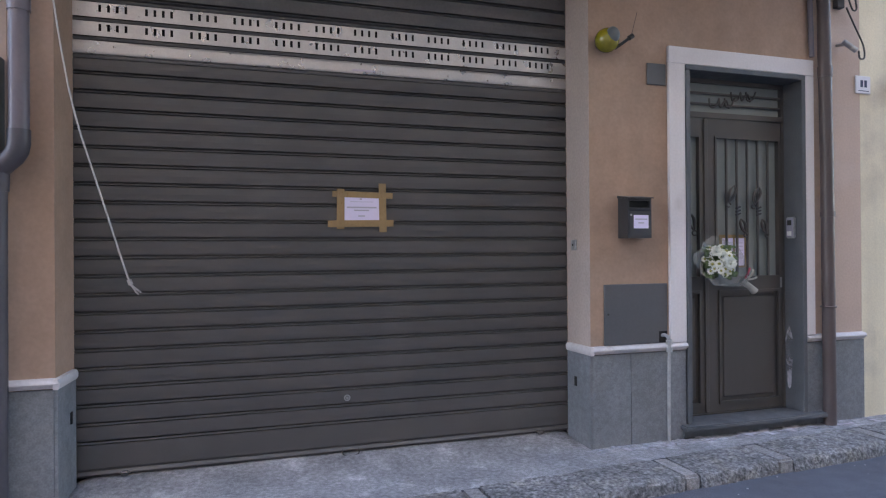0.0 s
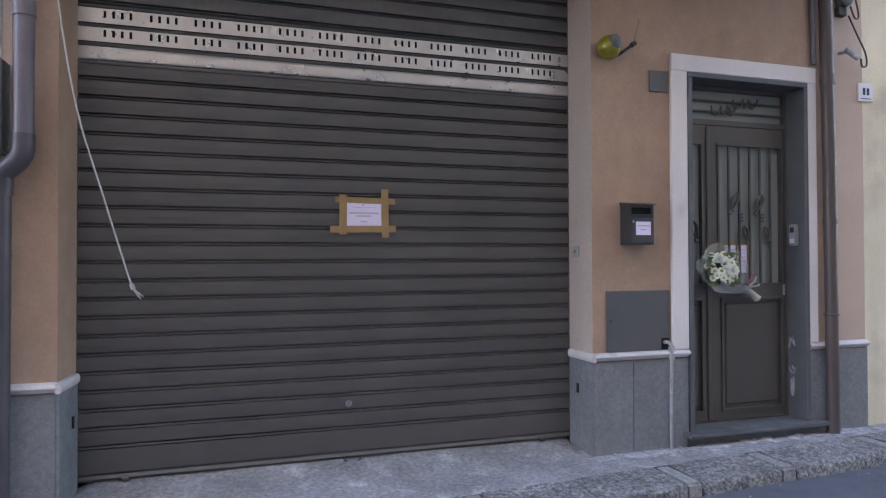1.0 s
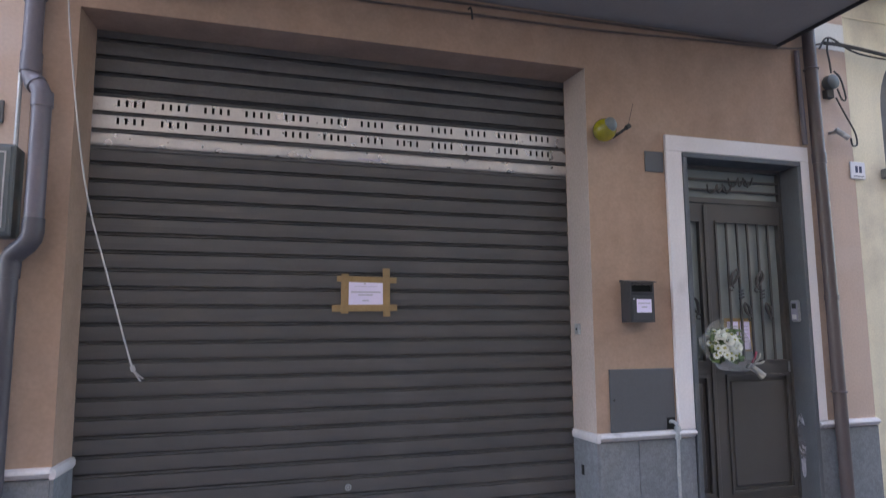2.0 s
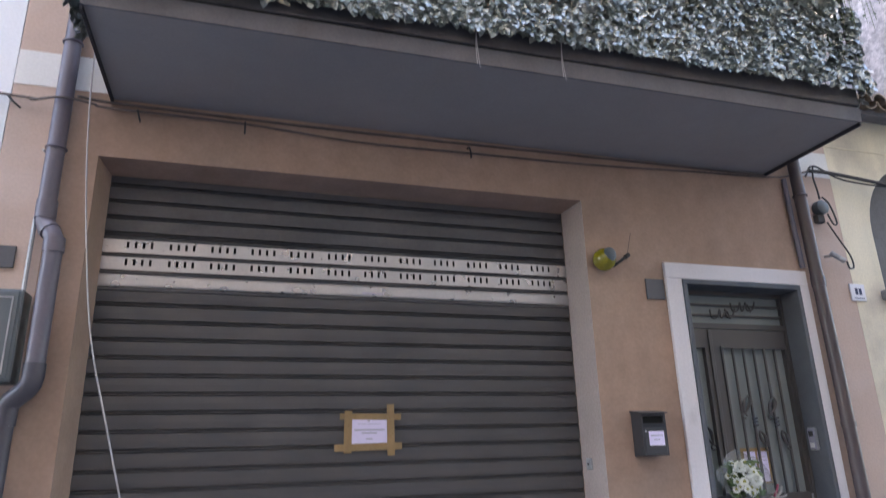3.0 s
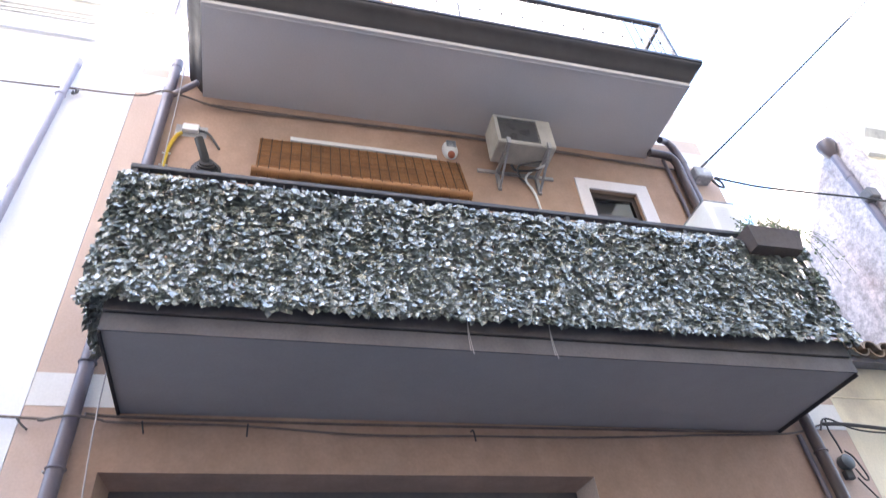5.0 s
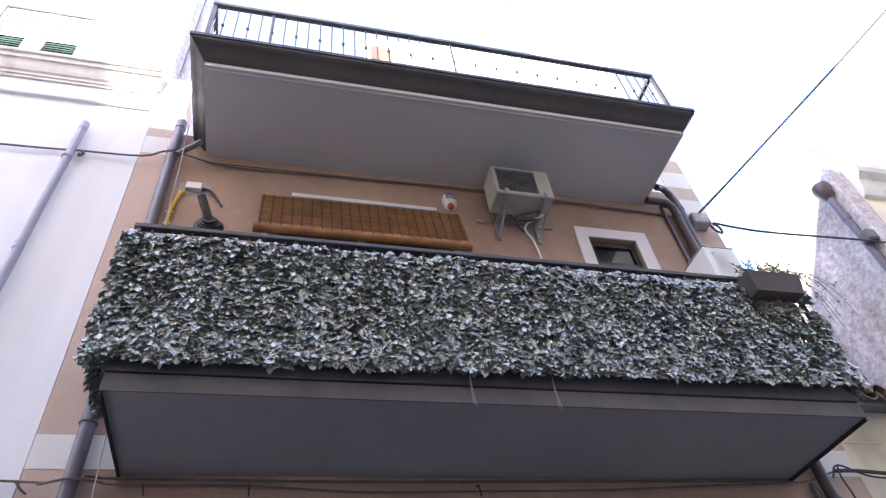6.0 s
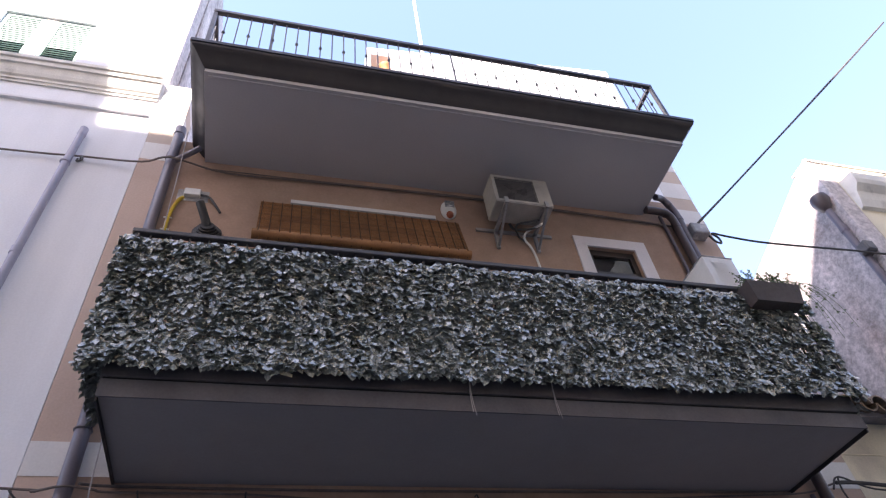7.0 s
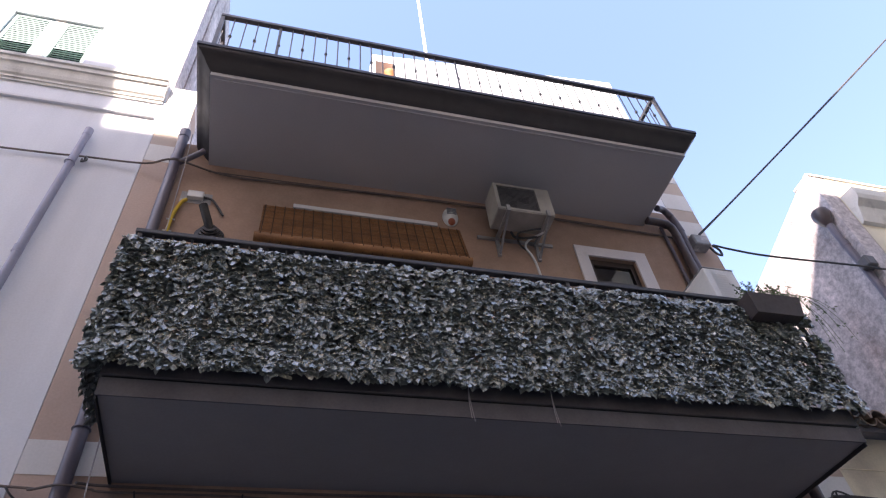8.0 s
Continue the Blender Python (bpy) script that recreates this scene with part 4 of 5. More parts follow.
for i in range(60):
    x, y = herb_rng.uniform(4.47, 4.89), herb_rng.uniform(-1.11, -1.01)
    h, lean = herb_rng.uniform(0.06, 0.2), herb_rng.gauss(0, 0.06)
    pts = curve([(x, y, 4.80), (x + lean * 0.4, y - 0.01, 4.80 + h * 0.6), (x + lean, y + herb_rng.gauss(0, 0.03), 4.80 + h)], 3)
    tube(pts, 0.0022, 4, stems, caps=False)
    tips += pts[2:]
for i in range(13):
    x = herb_rng.uniform(4.72, 4.92)
    reach, fall = herb_rng.uniform(0.12, 0.36), herb_rng.uniform(0.05, 0.6)
    pts = curve([(x, -1.08, 4.81), (x + reach * 0.5, -1.1, 4.90), (x + reach, -1.1, 4.86 - fall * 0.4), (x + reach * 1.2, -1.09, 4.85 - fall)], 5)
    tube(pts, 0.0018, 4, stems, caps=False)
    tips += pts[6::2]
tagged(part("greenery", stems, STEM, trough), "thin green stems", kind="stuff")
small = [leaf_shape(herb_rng, s) for s in (0.013, 0.017, 0.022)]
tb = Matrix.Translation(-BASE[trough.name])
poses = [tb @ leaf_pose(herb_rng, p + Vector((herb_rng.gauss(0, 0.012), herb_rng.gauss(0, 0.012), herb_rng.gauss(0, 0.012))), (herb_rng.gauss(0, 1), -1, 0.3)) for p in tips for _ in range(2)]
me = joined_leaves("plant", poses, small, herb_rng)
me.materials.append(HERB)
pl = new("plant", me)
pl.parent = trough
tagged(pl, "small green leaves", kind="stuff")
trough.location = (4.635, -1.06, 4.57)

# ---- upper floor: door behind the blind, window, fixtures ----
bdoor = thing("balcony_door", (1.6, 0.15, 3.82), "glazed balcony door with white frame behind the blind", "door")
part("frame", pierced(0.752, 2.448, 3.822, 6.198, 0.12, 0.17, ((0.83, 1.57, 3.9, 6.12), (1.63, 2.37, 3.9, 6.12))), WHITEPLASTIC, bdoor)
for x0, x1 in ((0.83, 1.57), (1.63, 2.37)):
    part("pane", box(x0, x1, 0.14, 0.146, 3.9, 6.12), GLASS, bdoor)
trimd = thing("balcony_door_surround", (1.6, -0.01, 3.82), "white painted surround of the balcony door", "door frame", kind="structure")
part("jamb", box(0.69, 0.749, -0.02, -0.001, 3.82, 6.2, 0.003), TRIM, trimd)
part("jamb", box(2.451, 2.51, -0.02, -0.001, 3.82, 6.2, 0.003), TRIM, trimd)
part("lintel", box(0.69, 2.51, -0.02, -0.001, 6.201, 6.30, 0.003), TRIM, trimd)

blind = thing("bamboo_blind", (1.6, -0.2, 5.75), "half-rolled orange-brown bamboo blind with dark cords", "blind")
NREED = 60
for i in range(NREED):
    f = i / (NREED - 1)
    y, z = -0.05 - 0.15 * f, 6.325 - 0.575 * f
    part("reed", tube([(0.655, y, z), (2.545, y, z)], 0.0056, 5), BAMBOO, blind)
roll = bmesh.new()
tube([(0.625, -0.205, 5.72), (2.55, -0.205, 5.72)], 0.046, 14, roll)
rollp = part("rolled_end", roll, BAMBOO, blind, smooth=True)
for i in range(22):
    x = 0.675 + 0.0875 * i
    part("cord", tube([(x, -0.057, 6.33), (x, -0.207, 5.755), (x, -0.255, 5.73), (x, -0.208, 5.670)], 0.0045, 5), CORD, blind)
part("head_rail", box(0.92, 2.32, -0.06, -0.022, 6.345, 6.395, 0.003), WHITEPLASTIC, blind, "white head rail")

win = thing("window_upper", (4.2, 0.1, 5.0), "small dark window with a white surround", "window", kind="structure")
part("surround", pierced(3.80, 4.63, 4.87, 6.38, -0.02, -0.001, ((3.93, 4.48, 5.0, 6.245),)), TRIM, win)
fr = part("window_frame", pierced(3.932, 4.478, 5.002, 6.243, 0.04, 0.09, ((3.995, 4.425, 5.06, 5.88), (3.995, 4.425, 5.94, 6.17))), BROWNFRAME, win)
for z0, z1 in ((5.06, 5.88), (5.94, 6.17)):
    part("pane", box(3.995, 4.425, 0.06, 0.066, z0, z1), GLASS, fr)

# invented sheet behind the panes, blocks the bright room so the glass stays dark
part("dark_curtain", box(3.94, 4.47, 0.115, 0.12, 5.01, 6.235), BROWNFRAME, win, "added dark sheet that keeps the pane dark")

ac = thing("air_conditioner", (3.15, -0.22, 6.33), "weathered white outdoor air conditioner on wall brackets", "air conditioner")
part("casing", pierced(2.84, 3.44, 6.33, 6.73, -0.40, -0.13, ((2.875, 3.29, 6.362, 6.70),)), AGEDWHITE, ac)
part("fan_back", box(2.875, 3.29, -0.37, -0.365, 6.362, 6.70), GREYWOOD, ac)
gr = bmesh.new()
for i in range(17):
    z = 6.375 + 0.0194 * i
    tube([(2.875, -0.398, z), (3.29, -0.398, z)], 0.0032, 4, gr, caps=False)
part("fan_grille", gr, GREYWOOD, ac, "dark fan grille")
fan = bmesh.new()
for k in range(3):
    a = k * 2 * math.pi / 3
    d, n = Vector((math.cos(a), 0, math.sin(a))), Vector((-math.sin(a), 0, math.cos(a)))
    c = Vector((3.067, -0.375, 6.53))
    q = [fan.verts.new(c + d * r + n * w + Vector((0, t, 0))) for r, w, t in ((0.03, -0.02, 0), (0.14, -0.06, 0.01), (0.14, 0.06, -0.01), (0.03, 0.02, 0))]
    fan.faces.new(q)
part("fan", fan, IRON, ac)
part("base_pan", box(2.845, 3.435, -0.395, -0.135, 6.318, 6.329), AGEDWHITE, ac)
for x in (2.94, 3.36):
    b = part("bracket", box(x - 0.018, x + 0.018, -0.42, -0.001, 6.285, 6.316, 0.003), GALV, ac)
    part("upright", box(x - 0.018, x + 0.018, -0.03, -0.001, 6.06, 6.284, 0.002), GALV, b)
    part("front_clamp", box(x - 0.02, x + 0.02, -0.425, -0.402, 6.285, 6.37, 0.003), GALV, b)
    part("strut", tube([(x, -0.415, 6.30), (x, -0.02, 6.08)], 0.014, 4), GALV, b)
part("cross_bar", box(2.74, 3.55, -0.02, -0.001, 6.29, 6.33), GALV, ac)
part("hose", tube(curve([(3.42, -0.2, 6.36), (3.37, -0.2, 6.28), (3.24, -0.12, 6.24), (3.22, -0.05, 6.20), (3.28, -0.03, 6.10), (3.31, -0.03, 5.9), (3.32, -0.03, 5.4), (3.32, -0.03, 4.6)], 5), 0.012, 7), WHITEPLASTIC, ac, "pale insulated hose", smooth=True)
part("hose", tube(curve([(3.40, -0.16, 6.34), (3.30, -0.16, 6.25), (3.12, -0.1, 6.27), (3.06, -0.12, 6.33)], 5), 0.013, 7), CABLE, ac, "black hose", smooth=True)
part("hose", tube(curve([(3.36, -0.22, 6.32), (3.22, -0.24, 6.25), (3.10, -0.18, 6.24), (3.16, -0.06, 6.22), (3.26, -0.03, 6.16)], 5), 0.010, 7), CABLE, ac, "black hose", smooth=True)

bm = bmesh.new()
bmesh.ops.create_uvsphere(bm, u_segments=18, v_segments=12, radius=1, matrix=Matrix.LocRotScale((2.478, -0.02, 6.545), None, (0.083, 0.06, 0.125)))
alarm = solid("alarm_siren", bm, WHITEPLASTIC, "white oval alarm siren with a red lens on the wall", "alarm", smooth=True)
bm = bmesh.new()
bmesh.ops.create_uvsphere(bm, u_segments=14, v_segments=8, radius=1, matrix=Matrix.LocRotScale((2.478, -0.03, 6.465), None, (0.045, 0.045, 0.045)))
part("lens", bm, REDPLASTIC, alarm, smooth=True)
for i in range(4):
    part("louvre", box(2.43, 2.53, -0.086, -0.072, 6.54 + 0.025 * i, 6.546 + 0.025 * i), LEAD, alarm)

jb = solid("socket_box", box(-0.02, 0.12, -0.05, -0.001, 6.32, 6.41, 0.006), WHITEPLASTIC, "white plastic junction box on a patch of filler", "junction box")
part("filler_patch", prism_x([(-0.004, 6.28), (-0.001, 6.28), (-0.001, 6.43), (-0.004, 6.43)], -0.08, 0.19), LEAD, jb, "grey filler patch")
part("cable_tail", tube(curve([(0.12, -0.02, 6.36), (0.2, -0.025, 6.33), (0.27, -0.03, 6.22), (0.32, -0.03, 6.13)], 5), 0.011, 6), CABLE, jb, "black cable tail", smooth=True)
gas = solid("gas_hose", tube(curve([(-0.02, -0.02, 6.30), (-0.055, -0.03, 6.23), (-0.09, -0.03, 6.05), (-0.095, -0.03, 5.88), (-0.095, -0.03, 5.4), (-0.095, -0.03, 4.6)], 5), 0.017, 8), YELLOWTUBE, "yellow corrugated gas hose beside the drainpipe", "hose", smooth=True)
for z in (6.0, 5.85):
    part("clip", tube([(-0.13, -0.03, z), (-0.06, -0.03, z)], 0.008, 6), WHITEPLASTIC, gas)
flue = thing("wall_flue", (0.24, -0.02, 5.86), "black metal flue stub with a ribbed wall rosette", "flue")
for i in range(5):
    part("rosette_ring", tube([(0.245, -0.005 - 0.018 * i, 5.865 + 0.004 * i), (0.245, -0.022 - 0.018 * i, 5.868 + 0.004 * i)], 0.125 - 0.017 * i, 20), IRON, flue, smooth=True)
part("stub", tube([(0.245, -0.06, 5.88), (0.225, -0.11, 5.93), (0.16, -0.17, 6.08)], 0.038, 12), IRON, flue, smooth=True)

cab = thing("boiler_cabinet", (4.85, -0.38, 3.80), "white metal boiler cabinet with louvred front standing on the balcony", "cabinet")
part("body", box(4.625, 4.95, -0.64, -0.02, 3.80, 5.55, 0.006), WHITEPLASTIC, cab)
part("cap", box(4.62, 4.955, -0.645, -0.015, 5.551, 5.562, 0.003), LEAD, cab)
for i in range(16):
    z = 5.49 - 0.03 * i
    part("louvre", prism_x([(-0.6405, z), (-0.6445, z - 0.008), (-0.644, z - 0.010), (-0.6405, z - 0.006)], 4.69, 4.86), WHITEPLASTIC, cab)

# ---- upper balcony ----
B2X0, B2X1, B2Y, B2Z = 0.08, 4.80, -0.985, 6.88
upper = thing("upper_balcony", (2.45, -0.5, B2Z), "concrete balcony slab with pale soffit and a dark metal gutter edge", "balcony")
part("slab", box(B2X0, B2X1, B2Y, -0.002, B2Z, 7.04), SOFFIT_UP, upper)
part("drip_edge", box(B2X0 + 0.03, B2X1 - 0.03, B2Y + 0.03, B2Y + 0.05, B2Z - 0.012, B2Z - 0.001, 0.003), SOFFIT_UP, upper)
cove = [(0.002, 6.925), (0.022, 6.945), (0.045, 6.975), (0.072, 7.02), (0.105, 7.06), (0.135, 7.085), (0.142, 7.10), (0.142, 7.118), (0.152, 7.122), (0.152, 7.16), (0.144, 7.18), (0.002, 7.18)]
bm = bmesh.new()
rings = [[bm.verts.new(p) for p in ((B2X0 - d, -0.002, z), (B2X0 - d, B2Y - d, z), (B2X1 + d, B2Y - d, z), (B2X1 + d, -0.002, z))] for d, z in cove]
for a, b in zip(rings, rings[1:] + rings[:1]):
    for k in range(3):
        bm.faces.new((a[k], a[k + 1], b[k + 1], b[k]))
bm.faces.new([q[0] for q in rings]), bm.faces.new([q[3] for q in rings][::-1])
part("gutter", bm, GUTTER, upper, "dark brown metal gutter", smooth=True)
part("floor_slab", box(B2X0 + 0.002, B2X1 - 0.002, B2Y, -0.002, 7.041, 7.185), FASCIA, upper)
part("outlet", tube([(0.03, -0.12, 6.93), (-0.03, -0.11, 6.86), (-0.17, -0.08, 6.74)], 0.028, 10), PIPE, upper, smooth=True)
rail2 = thing("terrace_railing", (2.45, -0.93, 7.18), "dark iron terrace railing with thin bars and small knobs", "railing")
R2Y, R2X0, R2X1, R2Z = -0.93, 0.01, 4.90, 8.13
part("top_rail", box(R2X0 - 0.02, R2X1 + 0.02, R2Y - 0.025, R2Y + 0.025, R2Z, R2Z + 0.05, 0.004), RAILIRON, rail2)
part("bottom_rail", box(R2X0, R2X1, R2Y - 0.01, R2Y + 0.01, 7.26, 7.28), RAILIRON, rail2)
for x in (R2X0, R2X1):
    part("side_rail", box(x - 0.02, x + 0.02, R2Y + 0.026, 0.3, R2Z, R2Z + 0.05, 0.004), RAILIRON, rail2)
    part("side_bottom_rail", box(x - 0.01, x + 0.01, R2Y + 0.026, 0.3, 7.26, 7.28), RAILIRON, rail2)
    part("post", box(x - 0.018, x + 0.018, R2Y - 0.018, R2Y + 0.018, 7.18, R2Z - 0.001), RAILIRON, rail2)
for x in (0.58, 2.45):
    part("post", box(x - 0.009, x + 0.009, R2Y - 0.009, R2Y + 0.009, 7.18, R2Z - 0.001), RAILIRON, rail2)
NB = 42


def knob(x, y, z):
    bm = bmesh.new()
    bmesh.ops.create_icosphere(bm, subdivisions=1, radius=0.021, matrix=Matrix.LocRotScale((x, y, z), None, (0.9, 0.9, 1.4)))
    return bm


for i in range(1, NB):
    x = R2X0 + (R2X1 - R2X0) * i / NB
    bar = part("baluster", tube([(x, R2Y, 7.281), (x, R2Y, R2Z - 0.001)], 0.007, 6), RAILIRON, rail2)
    if i % 2:
        part("knob", knob(x, R2Y, 7.75), RAILIRON, bar)
for i in range(1, 9):
    y = R2Y + 1.2 * i / 9
    for x in (R2X0, R2X1):
        bar = part("side_baluster", tube([(x, y, 7.281), (x, y, R2Z - 0.001)], 0.005, 6), RAILIRON, rail2)
        if i % 2:
            part("knob", knob(x, y, 7.75), RAILIRON, bar)
part("side_brace", tube([(R2X1, R2Y, 7.30), (R2X1, -0.5, 8.1)], 0.012, 6), RAILIRON, rail2)

# top storey, set on the terrace
top = pierced(1.72, 5.42, 8.15, 10.25, 0.0, 0.3, ((1.76, 2.04, 9.2, 9.66),))
for v in top.verts:
    if v.co.z > 10:
        v.co.z = 9.82 + (v.co.x - 1.72) * 0.145
solid("wall_top_storey", top, WHITEWALL, "white plaster wall of the top storey", "wall", "structure")
solid("wall_top_storey_base", box(1.72, 5.248, 0.0, 0.3, 7.171, 8.149), WHITEWALL, "white plaster base of the top storey", "wall", "structure")
# black panel gives the opening its darkness by colour
solid("opening_back", box(1.76, 2.04, 0.22, 0.23, 9.2, 9.66), HOLE, "black panel painting the unlit depth of the small opening", "opening", "structure")
solid("top_storey_side", box(1.72, 1.95, 0.302, 4.0, 7.17, 9.8), GREYPLASTER, "grey rendered side of the top storey", "wall", "structure")
solid("top_storey_side", box(5.18, 5.42, 0.302, 4.0, 7.18, 10.3), GREYPLASTER, "grey rendered side of the top storey", "wall", "structure")
solid("top_storey_back", box(1.72, 5.42, 4.0, 4.2, 7.18, 10.3), GREYPLASTER, "grey rendered back of the top storey", "wall", "structure")
# invented pot shape, supplies the orange of a terracotta roof end
pot = thing("roof_end_stand_in", (1.99, 0.06, 9.2), "orange pot shape added in place of a terracotta roof end", "pot")
part("pot", tube([(1.96, 0.08, 9.2), (1.96, 0.08, 9.46), (1.96, 0.08, 9.47), (1.96, 0.08, 9.53)], 0, 14, radii=[0.055, 0.07, 0.078, 0.078]), ORANGE, pot, smooth=True)
mast = thing("aerial_mast", (2.63, 0.36, 9.9), "pale metal aerial mast above the roof", "aerial")
part("pole", tube([(2.63, 0.36, 9.9), (2.64, 0.36, 13.6)], 0.025, 8), WHITEPLASTIC, mast)
part("wall_clamp", box(2.59, 2.67, 0.301, 0.40, 9.92, 9.96), GALV, mast)

# pipes and box at the upper corner
drainpipe(curve([(4.78, -0.11, 6.85), (4.93, -0.105, 6.855), (5.05, -0.1, 6.83), (5.105, -0.085, 6.75), (5.115, -0.075, 6.6)], 4), 0.044, PIPE_BROWN,
          "brown elbow pipe from the gutter to the drainpipe", [((5.0, -0.102, 6.845), (5.04, -0.1, 6.835)), ((5.112, -0.078, 6.70), (5.115, -0.076, 6.63))])
drainpipe(curve([(4.99, -0.12, 7.10), (5.10, -0.08, 7.14), (5.17, -0.065, 7.07), (5.215, -0.06, 6.93), (5.22, -0.06, 6.78), (5.215, -0.055, 6.55), (5.21, -0.05, 6.0), (5.21, -0.05, 4.6)], 4), 0.038, PIPE,
          "grey pipe with elbows at the house corner", [((5.16, -0.066, 7.09), (5.18, -0.064, 7.04)), ((5.22, -0.06, 6.84), (5.22, -0.06, 6.79))])
drainpipe([(5.0, -0.03, 6.86), (5.01, -0.03, 6.2), (5.01, -0.03, 4.6)], 0.02, PIPE, "thin grey pipe beside the brown drainpipe", [])
drainpipe([(5.085, -0.03, 3.56), (5.092, -0.03, 3.2), (5.105, -0.03, 2.8)], 0.02, PIPE, "thin mauve-grey pipe above the entrance", [])
hub = thing("cable_box", (5.36, -0.05, 6.6), "grey cable junction box at the house corner", "junction box")
part("body", box(5.27, 5.47, -0.13, -0.001, 6.54, 6.70, 0.008), LEAD, hub)
part("lid", box(5.28, 5.46, -0.136, -0.13, 6.55, 6.69, 0.004), LEAD, hub)

# ---- cables ----
def cable(points, r, label, smooth_steps=5):
    return solid("cable", tube(curve(points, smooth_steps), r, 6), DUSTY if "along the wall" in label else CABLE, label, "cable", smooth=True, group="cables on the houses")


cable([(-2.6, -0.03, 3.60), (-0.55, -0.03, 3.537), (-0.38, -0.06, 3.505), (-0.2, -0.14, 3.50), (-0.05, -0.07, 3.515), (0.05, -0.03, 3.52), (0.8, -0.025, 3.518), (1.53, -0.025, 3.478), (2.33, -0.025, 3.487), (3.27, -0.025, 3.50), (4.2, -0.025, 3.54), (5.0, -0.03, 3.572), (5.36, -0.03, 3.66)],
      0.008, "black cable sagging along the wall below the balcony")
cable([(-0.12, -0.13, 3.52), (0.05, -0.025, 3.56), (0.8, -0.02, 3.555), (1.6, -0.02, 3.552), (3.0, -0.02, 3.565), (4.9, -0.02, 3.58)], 0.009, "grey cable along the wall below the balcony")
for x, dx in ((-0.50, 0.07), (0.19, 0.02), (2.33, 0.015), (0.82, 0.0)):
    solid("cable_hook", tube(curve([(x, -0.001, 3.53), (x, -0.045, 3.52), (x + dx * 0.5, -0.05, 3.48), (x + dx, -0.035, 3.44 + abs(dx) * 0.2)], 4), 0.006, 6), IRON, "small iron cable hook under the balcony", "hook", group="cable hooks")
cable([(-4.5, -0.03, 6.62), (-1.65, -0.03, 6.67), (-1.0, -0.03, 6.70), (-0.45, -0.06, 6.69), (-0.19, -0.15, 6.69), (0.3, -0.03, 6.71), (1.12, -0.025, 6.74), (2.52, -0.025, 6.775), (3.86, -0.025, 6.745), (4.95, -0.03, 6.715), (5.3, -0.03, 6.7)],
      0.010, "thick cable along the wall below the upper balcony")
cable([(0.1, -0.02, 6.75), (1.2, -0.02, 6.765), (2.6, -0.02, 6.80), (3.9, -0.02, 6.77), (5.25, -0.02, 6.73)], 0.007, "thin cable along the wall below the upper balcony")
cable(sag((5.42, -0.08, 6.75), (9.57, -1.5, 10.55), 0.015), 0.012, "twisted overhead cable crossing the street", 2)
cable(sag((5.42, -0.085, 6.765), (9.57, -1.5, 10.54), 0.03), 0.007, "thin overhead cable wound on another", 2)
cable([(5.46, -0.09, 6.58), (5.50, -0.1, 6.46), (5.57, -0.1, 6.43), (5.57, -0.1, 6.52), (5.52, -0.1, 6.585), (5.75, -0.1, 6.555), (6.25, -0.1, 6.53), (7.5, -0.1, 6.58), (8.2, -0.1, 6.60), (11, -0.1, 6.8)], 0.013, "black cable running on to the next house")
cable([(5.40, -0.05, 3.70), (5.38, -0.05, 3.60), (5.385, -0.06, 3.48), (5.39, -0.06, 3.40)], 0.008, "black cable down to the round siren")
cable([(5.36, -0.04, 3.66), (5.6, -0.06, 3.65), (6.2, -0.1, 3.58), (7.2, -0.12, 3.50), (8.5, -0.1, 3.5)], 0.016, "bundle of dark cables to the next house")
cable([(5.3, -0.05, 3.60), (5.4, -0.06, 3.70), (5.7, -0.06, 3.60), (6.3, -0.1, 3.56)], 0.008, "thin loose cable at the house corner")
cable([(5.43, -0.07, 3.27), (5.46, -0.08, 3.18), (5.50, -0.08, 3.20), (5.47, -0.07, 3.36), (5.42, -0.06, 3.42)], 0.007, "loop of cable by the round siren")
cable([(5.42, -0.06, 3.2), (5.52, -0.05, 3.06), (5.60, -0.05, 2.93), (5.60, -0.06, 2.83), (5.53, -0.08, 2.81), (5.47, -0.12, 2.85)], 0.007, "thin cable to the small camera")
round_box = thing("round_siren", (5.40, -0.05, 3.28), "round grey plastic siren with cables", "siren")
part("drum", tube([(5.40, -0.001, 3.33), (5.40, -0.02, 3.33), (5.40, -0.07, 3.33), (5.40, -0.085, 3.33)], 0, 16, radii=[0.05, 0.062, 0.06, 0.04]), METERBOX, round_box, smooth=True)
part("foot", box(5.345, 5.42, -0.05, -0.001, 3.20, 3.27, 0.006), CABLE, round_box)
spy = thing("security_camera", (5.42, -0.08, 2.87), "small grey security camera on a wall arm", "camera")
part("arm", tube([(5.385, -0.001, 2.92), (5.39, -0.06, 2.91)], 0.012, 8), GALV, spy)
part("barrel", tube([(5.375, -0.07, 2.93), (5.47, -0.10, 2.86)], 0.02, 10), LEAD, spy, smooth=True)

# ---- neighbour on the west ----
lw = pierced(-9.0, -0.505, -0.2, 12.5, 0.0, 0.3, ((-2.40, -1.46, 8.08, 9.24),))
solid("wall_west_house", lw, WHITEWALL, "white plaster wall of the neighbouring house", "wall", "structure")
solid("wall_west_house_side", box(-0.80, -0.47, 0.302, 7.0, 7.2, 12.5), RAWPLASTER, "stained cement side wall of the neighbouring house", "wall", "structure")
cor = [(-0.001, 7.79), (-0.018, 7.79), (-0.018, 7.825), (-0.032, 7.83), (-0.032, 7.865), (-0.05, 7.885), (-0.062, 7.93), (-0.072, 7.99), (-0.08, 8.03), (-0.098, 8.035), (-0.098, 8.10), (-0.118, 8.108), (-0.118, 8.155), (-0.001, 8.175)]
